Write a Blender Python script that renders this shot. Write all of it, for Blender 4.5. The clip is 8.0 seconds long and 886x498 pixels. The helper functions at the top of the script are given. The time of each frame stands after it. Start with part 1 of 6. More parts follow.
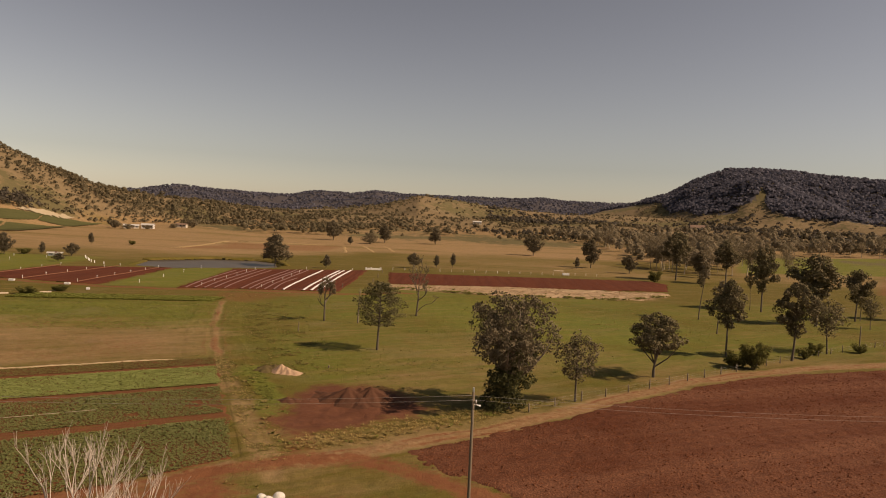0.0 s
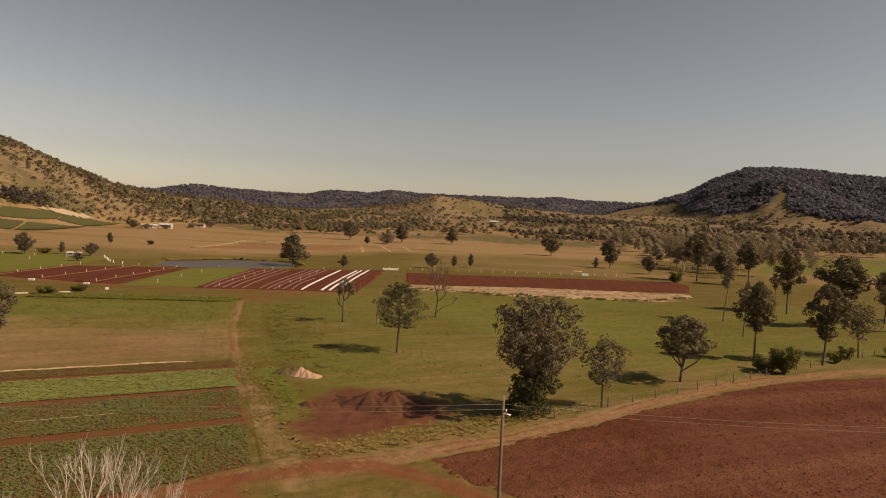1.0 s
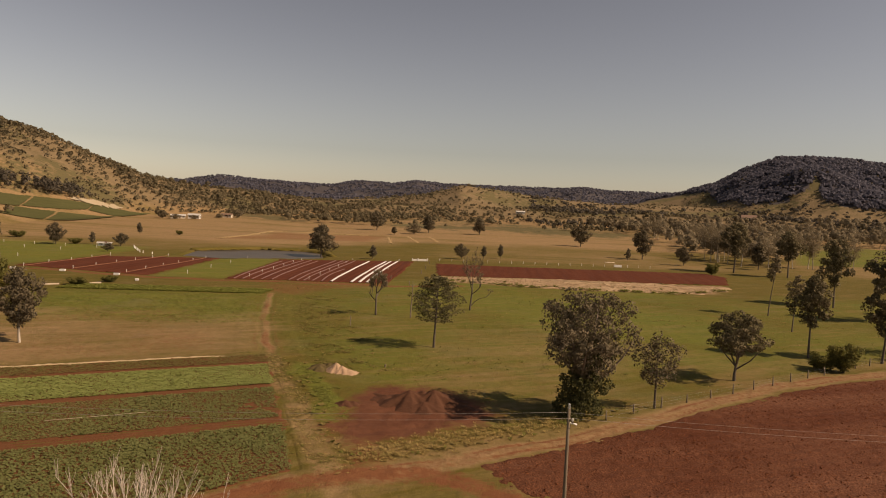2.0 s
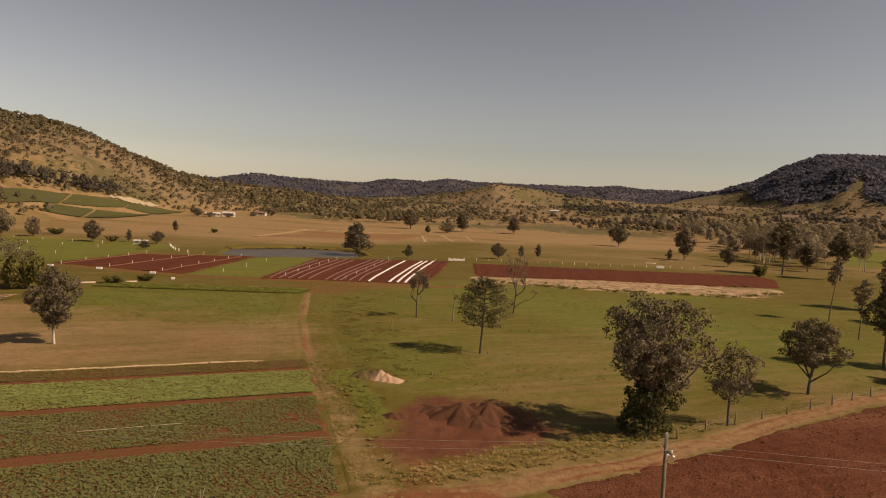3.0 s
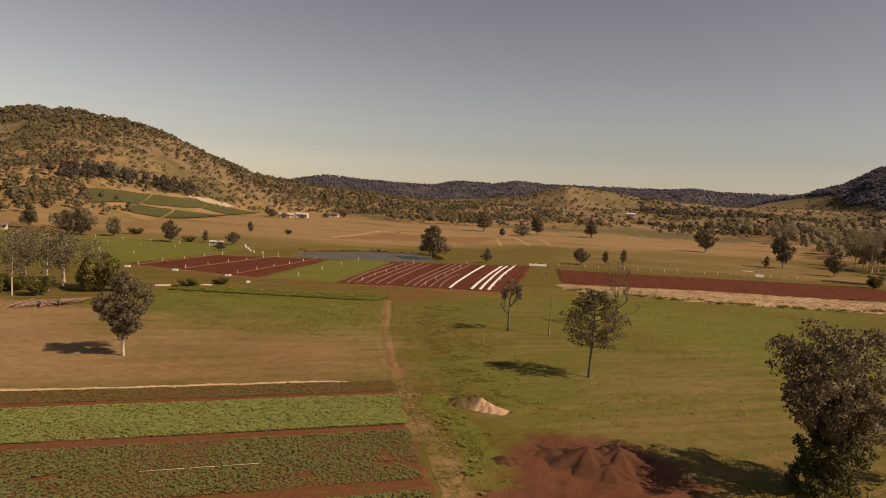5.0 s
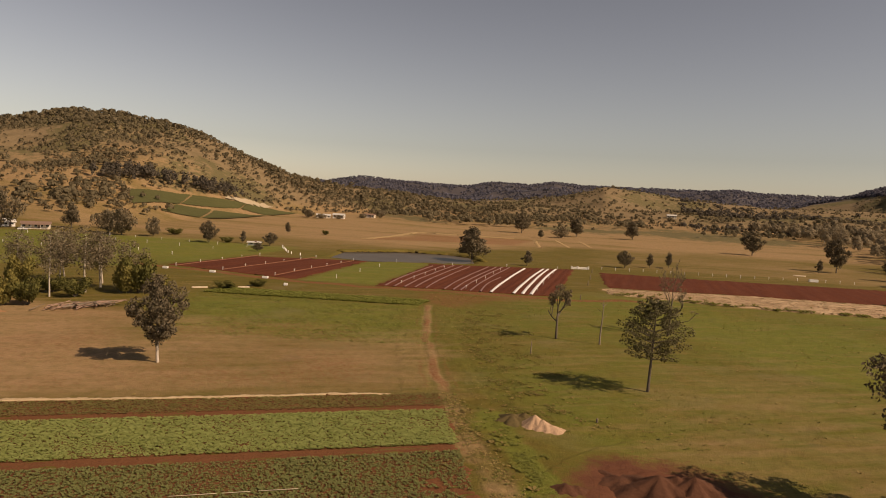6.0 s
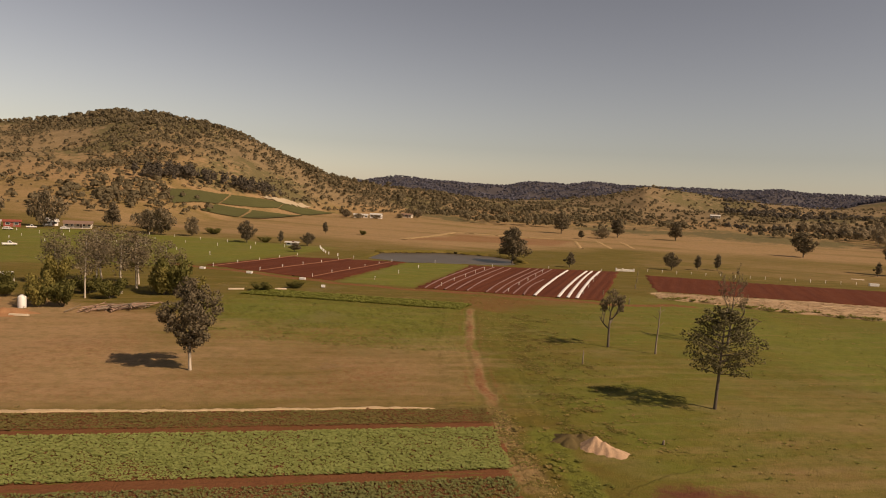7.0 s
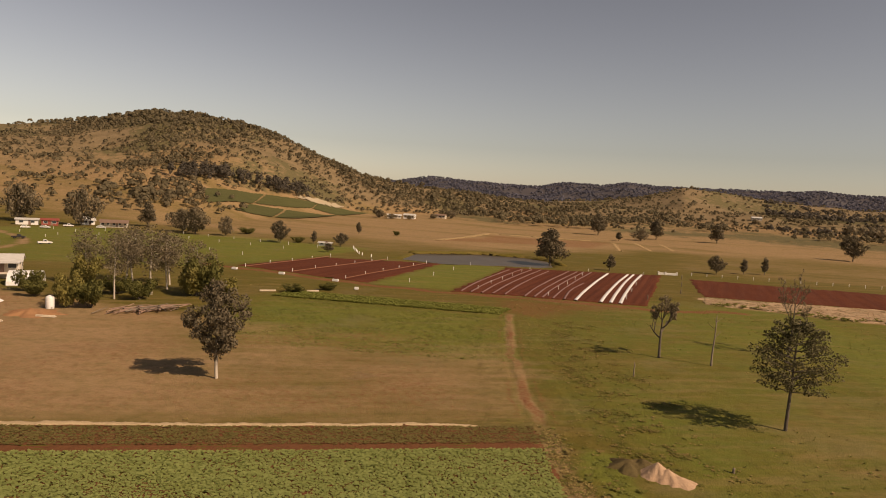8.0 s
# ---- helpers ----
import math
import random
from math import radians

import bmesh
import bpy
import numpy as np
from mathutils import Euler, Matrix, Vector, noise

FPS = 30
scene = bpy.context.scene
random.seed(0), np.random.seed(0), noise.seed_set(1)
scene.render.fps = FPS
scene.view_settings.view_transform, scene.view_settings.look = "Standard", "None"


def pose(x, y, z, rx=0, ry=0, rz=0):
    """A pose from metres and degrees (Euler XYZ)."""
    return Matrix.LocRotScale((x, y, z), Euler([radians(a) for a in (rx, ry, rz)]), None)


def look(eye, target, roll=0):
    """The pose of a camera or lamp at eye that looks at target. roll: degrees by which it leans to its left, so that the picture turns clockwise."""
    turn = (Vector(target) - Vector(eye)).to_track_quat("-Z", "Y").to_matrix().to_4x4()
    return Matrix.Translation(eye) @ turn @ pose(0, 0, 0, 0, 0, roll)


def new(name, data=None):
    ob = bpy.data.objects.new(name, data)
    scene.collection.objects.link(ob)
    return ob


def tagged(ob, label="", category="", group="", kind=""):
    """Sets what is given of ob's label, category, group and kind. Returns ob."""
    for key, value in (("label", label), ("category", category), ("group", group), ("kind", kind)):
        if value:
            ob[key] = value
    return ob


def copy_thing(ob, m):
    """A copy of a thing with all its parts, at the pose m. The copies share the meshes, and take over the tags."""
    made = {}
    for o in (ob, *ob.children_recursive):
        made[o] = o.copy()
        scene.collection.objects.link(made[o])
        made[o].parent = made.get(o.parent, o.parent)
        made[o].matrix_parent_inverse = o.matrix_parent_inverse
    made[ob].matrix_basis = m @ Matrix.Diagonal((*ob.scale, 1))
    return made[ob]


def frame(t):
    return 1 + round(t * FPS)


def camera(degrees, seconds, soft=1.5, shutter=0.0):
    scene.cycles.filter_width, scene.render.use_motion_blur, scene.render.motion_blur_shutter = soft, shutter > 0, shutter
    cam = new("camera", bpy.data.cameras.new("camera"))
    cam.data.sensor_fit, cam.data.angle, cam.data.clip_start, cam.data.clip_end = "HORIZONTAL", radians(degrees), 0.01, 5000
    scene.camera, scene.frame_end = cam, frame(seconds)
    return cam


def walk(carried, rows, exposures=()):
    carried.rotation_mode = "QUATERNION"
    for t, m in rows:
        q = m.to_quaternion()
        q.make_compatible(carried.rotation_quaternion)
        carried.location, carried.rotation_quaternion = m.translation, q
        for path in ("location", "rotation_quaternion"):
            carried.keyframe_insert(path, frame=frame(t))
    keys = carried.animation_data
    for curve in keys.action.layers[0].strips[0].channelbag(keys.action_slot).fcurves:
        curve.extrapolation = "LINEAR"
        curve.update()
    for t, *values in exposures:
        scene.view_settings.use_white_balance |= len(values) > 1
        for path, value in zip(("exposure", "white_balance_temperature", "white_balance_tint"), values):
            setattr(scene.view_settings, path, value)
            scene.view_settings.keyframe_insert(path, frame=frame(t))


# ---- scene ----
cam = camera(64.0, 8.0, 1.0)
PATH = [
    (0, (-2.0, 3.237, 23.111), (-2.005, 5.235, 23.022), 2.6),
    (0.5, (-2.298, 3.991, 23.191), (-2.315, 5.99, 23.113), 2.6),
    (1, (-2.94, 5.352, 23.165), (-2.989, 7.349, 23.073), 2.6),
    (2.5, (-6.856, 12.458, 22.936), (-7.011, 14.448, 22.807), 2.6),
    (3, (-8.373, 15.321, 22.832), (-8.574, 17.307, 22.702), 2.7),
    (3.5, (-9.876, 18.222, 22.742), (-10.122, 20.203, 22.61), 2.8),
    (4, (-11.408, 21.102, 22.64), (-11.703, 23.075, 22.509), 2.8),
    (4.5, (-13.068, 24.154, 22.598), (-13.409, 26.12, 22.466), 2.9),
    (6, (-17.35, 32.134, 22.46), (-17.834, 34.07, 22.324), 3.1),
    (6.5, (-18.844, 34.826, 22.444), (-19.374, 36.749, 22.306), 3.1),
    (7, (-20.236, 37.646, 22.355), (-20.817, 39.554, 22.213), 3.1),
    (7.5, (-21.596, 40.348, 22.226), (-22.222, 42.242, 22.083), 3.2),
    (8, (-23.089, 43.084, 22.094), (-23.757, 44.964, 21.949), 3.3),
]
walk(cam, [(t, look(eye, target, roll)) for t, eye, target, roll in PATH], [(0.0, 0.13, 8700, 16), (8.0, 0.13, 8700, 16)])

# ---------------------------------------------------------------- sky and sun
SUN_BEARING, SUN_HEIGHT = radians(101.0), radians(41.0)
world = bpy.data.worlds.new("sky")
scene.world = world
world.use_nodes = True
sky = world.node_tree.nodes.new("ShaderNodeTexSky")
sky.sky_type = "NISHITA"
sky.sun_disc = False
sky.sun_elevation, sky.sun_rotation = SUN_HEIGHT, SUN_BEARING
sky.air_density, sky.dust_density, sky.ozone_density = 1.0, 0.4, 1.4
back = world.node_tree.nodes["Background"]
back.inputs["Strength"].default_value = 0.06
pale = world.node_tree.nodes.new("ShaderNodeHueSaturation")
pale.inputs["Saturation"].default_value = 0.45
pale.inputs["Value"].default_value = 0.575
world.node_tree.links.new(sky.outputs[0], pale.inputs["Color"])
depth = world.node_tree.nodes.new("ShaderNodeGamma")
depth.inputs["Gamma"].default_value = 1.55
world.node_tree.links.new(pale.outputs[0], depth.inputs["Color"])
haze = world.node_tree.nodes.new("ShaderNodeMix")
haze.data_type, haze.blend_type = "RGBA", "MULTIPLY"
haze.inputs[0].default_value = 1.0
haze.inputs[7].default_value = (0.978, 0.986, 1.05, 1)
world.node_tree.links.new(depth.outputs[0], haze.inputs[6])
world.node_tree.links.new(haze.outputs[2], back.inputs[0])

sun = new("sun", bpy.data.lights.new("sun", "SUN"))
sun.data.energy, sun.data.angle, sun.data.color = 4.5, radians(0.55), (1.0, 0.875, 0.77)
toward = Vector((math.sin(SUN_BEARING) * math.cos(SUN_HEIGHT), math.cos(SUN_BEARING) * math.cos(SUN_HEIGHT), math.sin(SUN_HEIGHT)))
sun.matrix_world = look(toward * 300, (0, 0, 0))


# ---------------------------------------------------------------- materials


class Nodes:
    """A short way to wire a node material."""

    def __init__(self, name, roughness=0.9, gloss=0.3):
        self.mat = bpy.data.materials.new(name)
        self.mat.use_nodes = True
        self.tree = self.mat.node_tree
        self.bsdf = self.tree.nodes["Principled BSDF"]
        self.bsdf.inputs["Roughness"].default_value = roughness
        self.bsdf.inputs["Specular IOR Level"].default_value = gloss
        self.coord = self.tree.nodes.new("ShaderNodeTexCoord").outputs["Object"]

    def put(self, kind, **values):
        node = self.tree.nodes.new(kind)
        for key, value in values.items():
            self.feed(node.inputs[key.replace("_", " ")], value)
        return node

    def feed(self, socket, value):
        if isinstance(value, bpy.types.NodeSocket):
            self.tree.links.new(value, socket)
        else:
            socket.default_value = value

    def noise(self, size, detail=4.0, rough=0.55, stretch=None, low=0.3, high=0.7, where=None):
        """Noise from 0 to 1 with lumps of that many metres."""
        at = where or self.coord
        if stretch:
            if len(stretch) > 3:
                turned = self.put("ShaderNodeMapping", Vector=at)
                turned.inputs["Rotation"].default_value = (0, 0, stretch[3])
                at = turned.outputs[0]
            m = self.put("ShaderNodeMapping", Vector=at)
            m.inputs["Scale"].default_value = stretch[:3]
            at = m.outputs[0]
        n = self.put("ShaderNodeTexNoise", Vector=at, Scale=1.0 / size, Detail=detail, Roughness=rough)
        return self.span(n.outputs["Fac"], low, high)

    def span(self, value, low, high, a=0.0, b=1.0):
        n = self.put("ShaderNodeMapRange")
        for i, v in enumerate((value, low, high, a, b)):
            self.feed(n.inputs[i], v)
        return n.outputs[0]

    def mix(self, fac, a, b, mode="MIX"):
        n = self.tree.nodes.new("ShaderNodeMix")
        n.data_type, n.blend_type = "RGBA", mode
        for socket, value in ((n.inputs[0], fac), (n.inputs[6], a), (n.inputs[7], b)):
            if isinstance(value, tuple) and len(value) == 3:
                value = (*value, 1)
            self.feed(socket, value)
        return n.outputs[2]

    def math(self, kind, a, b=0.0):
        n = self.tree.nodes.new("ShaderNodeMath")
        n.operation = kind
        self.feed(n.inputs[0], a), self.feed(n.inputs[1], b)
        return n.outputs[0]

    def attribute(self, name):
        n = self.tree.nodes.new("ShaderNodeAttribute")
        n.attribute_name = name
        return n.outputs["Fac"]

    def island(self):
        return self.tree.nodes.new("ShaderNodeNewGeometry").outputs["Random Per Island"]

    def each(self):
        return self.tree.nodes.new("ShaderNodeObjectInfo").outputs["Random"]

    def done(self, colour, bump=None, height=0.05, strength=0.6):
        self.feed(self.bsdf.inputs["Base Color"], colour if not isinstance(colour, tuple) else (*colour, 1))
        if bump is not None:
            b = self.put("ShaderNodeBump", Height=bump, Strength=strength, Distance=height)
            self.tree.links.new(b.outputs[0], self.bsdf.inputs["Normal"])
        return self.mat


def plain(name, a, b, size=0.3, roughness=0.8, gloss=0.3, metal=0.0, height=0.01, stretch=None):
    """Two tones of one surface, blotched at that size and grained a tenth of it."""
    n = Nodes(name, roughness, gloss)
    n.bsdf.inputs["Metallic"].default_value = metal
    fine = n.noise(size * 0.12, 3, 0.6, stretch)
    tone = n.mix(n.noise(size, 4, 0.6, stretch), a, b)
    tone = n.mix(n.span(fine, 0, 1, 0.0, 0.35), tone, tuple(0.6 * v for v in a))
    return n.done(tone, fine, height)


def leaves(name, a, b, c, sheer=0.25):
    """Foliage: each clump its own tone between a and b, some clumps c, and a little light through the leaf."""
    n = Nodes(name, 0.75, 0.14)
    tone = n.mix(n.island(), a, b)
    tone = n.mix(n.noise(1.6, 3, low=0.45, high=0.75), tone, c)
    tone = n.mix(n.span(n.each(), 0, 1, 0.0, 0.4), tone, tuple(0.5 * (p + q) for p, q in zip(b, c)))
    n.done(tone)
    thin = n.tree.nodes.new("ShaderNodeBsdfTranslucent")
    n.feed(thin.inputs[0], tone)
    both = n.tree.nodes.new("ShaderNodeMixShader")
    both.inputs[0].default_value = sheer
    n.tree.links.new(n.bsdf.outputs[0], both.inputs[1])
    n.tree.links.new(thin.outputs[0], both.inputs[2])
    n.tree.links.new(both.outputs[0], n.tree.nodes["Material Output"].inputs[0])
    return n.mat


def ground_material():
    n = Nodes("grassland", 0.95, 0.1)
    dirt, lush, gold, wood, shrub = (n.attribute(k) for k in ("dirt", "lush", "gold", "wood", "shrub"))
    upland, churn = n.attribute("upland"), n.attribute("churn")
    big, mid, fine, speck = n.noise(26, 4), n.noise(4.5, 5, 0.65), n.noise(0.7, 5, 0.7), n.noise(0.16, 3, 0.7)
    streak = n.noise(3.0, 5, 0.7, (0.16, 1.0, 1.0, radians(-29.8)))
    olive = n.mix(mid, (0.126, 0.095, 0.019), (0.081, 0.070, 0.012))
    olive = n.mix(n.math("MULTIPLY", big, 0.5), olive, (0.152, 0.103, 0.030))
    green = n.mix(mid, (0.150, 0.166, 0.032), (0.096, 0.118, 0.021))
    green = n.mix(n.math("MULTIPLY", big, 0.35), green, (0.168, 0.138, 0.020))
    tan = n.mix(streak, (0.388, 0.238, 0.135), (0.298, 0.178, 0.098))
    tan = n.mix(n.math("MULTIPLY", n.noise(9, 5, 0.6), 0.45), tan, (0.225, 0.160, 0.068))
    tan = n.mix(n.math("MULTIPLY", n.noise(15, 5, 0.65, None, 0.4, 0.7), 0.5), tan, (0.300, 0.172, 0.098))
    tan = n.mix(n.math("MULTIPLY", fine, 0.4), tan, (0.390, 0.265, 0.140))
    soil = n.mix(mid, (0.165, 0.064, 0.029), (0.220, 0.097, 0.046))
    soil = n.mix(n.math("MULTIPLY", fine, 0.5), soil, (0.150, 0.052, 0.024))

    def worn(mask, noise, soft=0.25):
        edge = n.math("ADD", mask, n.math("MULTIPLY", n.math("SUBTRACT", noise, 0.5), 0.7))
        return n.span(edge, 0.5 - soft, 0.5 + soft)

    tone = n.mix(worn(lush, mid, 0.45), olive, green)
    tone = n.mix(worn(gold, streak, 0.5), tone, tan)
    tone = n.mix(worn(upland, n.noise(18, 4, 0.65), 0.4), tone, n.mix(n.noise(14, 6, 0.75), (0.280, 0.195, 0.118), (0.168, 0.117, 0.069)))
    tone = n.mix(n.math("MULTIPLY", n.noise(1.6, 6, 0.75, None, 0.45, 0.68), 0.42), tone, (0.070, 0.062, 0.012))
    tone = n.mix(n.math("MULTIPLY", n.noise(0.9, 6, 0.75, None, 0.52, 0.75), 0.35), tone, (0.255, 0.200, 0.060))
    tone = n.mix(n.math("MULTIPLY", speck, 0.28), tone, (0.075, 0.064, 0.018))
    tone = n.mix(worn(shrub, n.noise(7, 4, 0.7), 0.12), tone, (0.120, 0.098, 0.046))
    # Forest floor, its colour darkened for the shade beneath the crowns.
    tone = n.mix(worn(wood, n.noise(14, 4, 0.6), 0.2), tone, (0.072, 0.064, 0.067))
    tone = n.mix(worn(dirt, fine, 0.3), tone, soil)
    raw = n.mix(mid, (0.112, 0.043, 0.024), (0.165, 0.068, 0.037))
    raw = n.mix(n.math("MULTIPLY", fine, 0.5), raw, (0.080, 0.030, 0.018))
    tone = n.mix(worn(churn, n.mix(0.5, mid, fine), 0.32), tone, raw)
    return n.done(tone, n.mix(0.5, fine, speck), 0.12, 0.7)


def soil_material(name, a, b, c, furrow=0.0, turn=0.0, clod=0.0):
    n = Nodes(name, 0.95, 0.1)
    big, mid, fine = n.noise(11, 4), n.noise(1.1, 5, 0.7), n.noise(0.22, 4, 0.75)
    tone = n.mix(mid, a, b)
    tone = n.mix(n.math("MULTIPLY", fine, 0.55), tone, tuple(0.5 * v for v in a))
    tone = n.mix(n.math("MULTIPLY", big, 0.5), tone, c)
    relief = n.mix(0.5, mid, fine)
    if furrow:
        line = n.noise(furrow, 4, 0.6, (1.0, 0.05, 1.0, turn), 0.42, 0.66)
        tone = n.mix(n.math("MULTIPLY", line, 0.8), tone, c)
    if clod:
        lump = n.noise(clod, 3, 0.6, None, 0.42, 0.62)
        # Shade in the hollows between clods, put into the soil colour.
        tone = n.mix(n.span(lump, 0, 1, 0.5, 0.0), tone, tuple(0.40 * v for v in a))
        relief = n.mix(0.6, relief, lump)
    return n.done(tone, relief, 0.12 + 0.3 * clod, 0.65)


GROUND = ground_material()
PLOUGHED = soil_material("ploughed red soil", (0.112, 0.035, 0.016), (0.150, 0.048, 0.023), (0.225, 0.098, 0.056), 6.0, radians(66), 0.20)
TILLED = soil_material("tilled red soil", (0.118, 0.034, 0.017), (0.160, 0.052, 0.026), (0.080, 0.023, 0.012), 2.0)
BED = soil_material("bed soil", (0.150, 0.060, 0.027), (0.180, 0.077, 0.036), (0.125, 0.052, 0.023))
MOUND_SOIL = soil_material("heaped soil", (0.098, 0.044, 0.026), (0.130, 0.058, 0.034), (0.080, 0.034, 0.021))
SAND = soil_material("pale sand", (0.45, 0.30, 0.195), (0.54, 0.375, 0.255), (0.35, 0.21, 0.125))
STRAW = soil_material("straw", (0.46, 0.335, 0.195), (0.55, 0.41, 0.255), (0.36, 0.245, 0.14))
GUM_LEAF = leaves("gum leaves", (0.105, 0.089, 0.047), (0.198, 0.156, 0.092), (0.130, 0.112, 0.058), 0.22)
DARK_LEAF = leaves("dark leaves", (0.070, 0.070, 0.028), (0.118, 0.112, 0.046), (0.088, 0.088, 0.036), 0.3)
PALE_LEAF = leaves("grey green leaves", (0.190, 0.150, 0.094), (0.290, 0.226, 0.146), (0.165, 0.138, 0.078), 0.4)
PINE_LEAF = leaves("pine needles", (0.105, 0.094, 0.044), (0.165, 0.140, 0.074), (0.120, 0.106, 0.052), 0.25)
LIME_LEAF = leaves("garden leaves", (0.210, 0.180, 0.050), (0.310, 0.250, 0.080), (0.150, 0.138, 0.042), 0.4)
HILL_LEAF = leaves("hill scrub", (0.132, 0.108, 0.062), (0.215, 0.168, 0.100), (0.152, 0.124, 0.072), 0.45)
# Blue-grey air haze over the far forest is put into its leaf colour.
HAZED_WOOD_LEAF = leaves("haze-tinted forest leaves", (0.118, 0.116, 0.142), (0.154, 0.147, 0.178), (0.134, 0.129, 0.157), 0.45)
BEAN_LEAF = leaves("pale green crop leaves", (0.250, 0.282, 0.088), (0.330, 0.356, 0.126), (0.228, 0.252, 0.072), 0.4)
CABBAGE_LEAF = leaves("dark green crop leaves", (0.150, 0.160, 0.058), (0.212, 0.216, 0.086), (0.154, 0.156, 0.052), 0.35)
YOUNG_LEAF = leaves("young crop leaves", (0.150, 0.120, 0.040), (0.205, 0.160, 0.058), (0.150, 0.135, 0.040), 0.3)
TUFT = leaves("dry grass tufts", (0.235, 0.170, 0.062), (0.320, 0.230, 0.092), (0.170, 0.140, 0.045), 0.35)
WEED = leaves("green weeds", (0.135, 0.145, 0.033), (0.195, 0.190, 0.050), (0.150, 0.135, 0.038), 0.4)
LIMB_BARK = plain("pale grey limb bark", (0.30, 0.240, 0.185), (0.170, 0.132, 0.100), 0.6, 0.9, 0.2, 0.0, 0.03, (1, 1, 0.2))
BARK = plain("grey bark", (0.160, 0.128, 0.098), (0.090, 0.071, 0.053), 0.6, 0.9, 0.2, 0.0, 0.03, (1, 1, 0.2))
WHITE_BARK = plain("pale smooth bark", (0.55, 0.47, 0.38), (0.34, 0.28, 0.21), 0.8, 0.75, 0.25, 0.0, 0.02, (1, 1, 0.3))
DEAD_WOOD = plain("bleached wood", (0.62, 0.53, 0.45), (0.42, 0.34, 0.28), 0.4, 0.85, 0.2, 0.0, 0.02, (1, 1, 0.25))
ORANGE_EARTH = soil_material("orange earth", (0.33, 0.165, 0.080), (0.40, 0.215, 0.110), (0.28, 0.135, 0.064))
SPOIL = soil_material("dark spoil", (0.110, 0.078, 0.036), (0.150, 0.105, 0.050), (0.085, 0.070, 0.026))
PIPE_DUST = soil_material("dusty pipe", (0.25, 0.120, 0.075), (0.31, 0.155, 0.100), (0.20, 0.095, 0.060))
LANE = soil_material("worn lane", (0.37, 0.25, 0.125), (0.43, 0.30, 0.155), (0.30, 0.20, 0.095))
PLOT = soil_material("terraced crop", (0.080, 0.080, 0.030), (0.112, 0.104, 0.044), (0.064, 0.064, 0.024), 3.0, radians(20))
CHALKY = soil_material("pale hillside earth", (0.42, 0.34, 0.225), (0.50, 0.41, 0.285), (0.33, 0.245, 0.15))
# Gum leaf colour lifted for haze over far field trees; nearer gums share it.
FIELD_LEAF = leaves("field tree leaves", (0.118, 0.096, 0.058), (0.205, 0.160, 0.104), (0.135, 0.112, 0.068), 0.3)
RANK = leaves("rank straw grass", (0.36, 0.265, 0.105), (0.46, 0.345, 0.150), (0.27, 0.215, 0.075), 0.45)
n = Nodes("dry and moist clods", 0.97, 0.05)
CLOD = n.done(n.mix(n.island(), (0.100, 0.033, 0.016), (0.200, 0.073, 0.036)), n.noise(0.05), 0.02)
STUBBLE_EARTH = soil_material("stubble earth", (0.300, 0.180, 0.108), (0.375, 0.240, 0.150), (0.500, 0.365, 0.225), 2.2, radians(84))
STUBBLE = leaves("bleached stubble", (0.40, 0.295, 0.175), (0.52, 0.39, 0.25), (0.30, 0.22, 0.12), 0.3)
GARDEN_LEAF = leaves("mid green garden leaves", (0.130, 0.122, 0.036), (0.195, 0.175, 0.055), (0.100, 0.098, 0.030), 0.4)
VERGE_LEAF = leaves("bright verge weeds", (0.185, 0.200, 0.045), (0.250, 0.255, 0.070), (0.160, 0.160, 0.040), 0.4)
BELT_LEAF = leaves("dark hillside leaves", (0.088, 0.074, 0.056), (0.125, 0.103, 0.078), (0.102, 0.086, 0.064), 0.4)


# ---------------------------------------------------------------- land form
LAND_X, LAND_Y = -12.0, 22.0


def grain(x, y, size, seed=0):
    """Smooth value noise from -1 to 1 over the plan, with cells of that size."""
    gx, gy = np.asarray(x, float) / size + seed * 17.31, np.asarray(y, float) / size - seed * 9.77
    ix, iy = np.floor(gx), np.floor(gy)
    fx, fy = gx - ix, gy - iy
    fx, fy = fx * fx * (3 - 2 * fx), fy * fy * (3 - 2 * fy)

    def cell(a, b):
        n = np.sin(a * 127.1 + b * 311.7 + seed * 74.7) * 43758.5453
        return 2 * (n - np.floor(n)) - 1

    low = cell(ix, iy) * (1 - fx) + cell(ix + 1, iy) * fx
    high = cell(ix, iy + 1) * (1 - fx) + cell(ix + 1, iy + 1) * fx
    return low * (1 - fy) + high * fy


def rough(x, y, size, seed=0, octaves=4):
    return sum(grain(x, y, size / 2 ** k, seed + k) / 2 ** k for k in range(octaves))


# ridge lines: bearing in degrees, height of the crest as an angle seen from 22 m, distance of crest and of foot
LEFT_HILL = ((-80, 0.5, 800, 380), (-60, 2.2, 820, 380), (-52, 3.1, 840, 390), (-48.3, 3.45, 850, 395), (-44.8, 4.15, 860, 400),
             (-41.8, 4.92, 860, 410), (-39, 4.96, 850, 430), (-35.6, 4.65, 830, 460), (-32.6, 3.78, 810, 500), (-30, 2.78, 800, 540), (-28, 2.0, 800, 570),
             (-26.2, 1.3, 790, 600), (-24.3, 0.95, 800, 620), (-22, 0.7, 830, 640), (-17, 0.3, 880, 680), (-12, 0.0, 900, 700))
KNOLL = ((-22, -0.3, 1150, 800), (-14, 0.0, 1200, 800), (-8.5, 0.35, 1200, 780), (-5.5, 0.8, 1180, 750), (-3.4, 1.3, 1150, 730), (-1.7, 1.78, 1120, 720),
         (0, 1.62, 1150, 730), (2.4, 1.32, 1200, 760), (6, 0.95, 1250, 800), (10, 0.72, 1300, 840), (15, 0.8, 1300, 850), (20, 0.7, 1250, 850), (60, 0.6, 1250, 850))
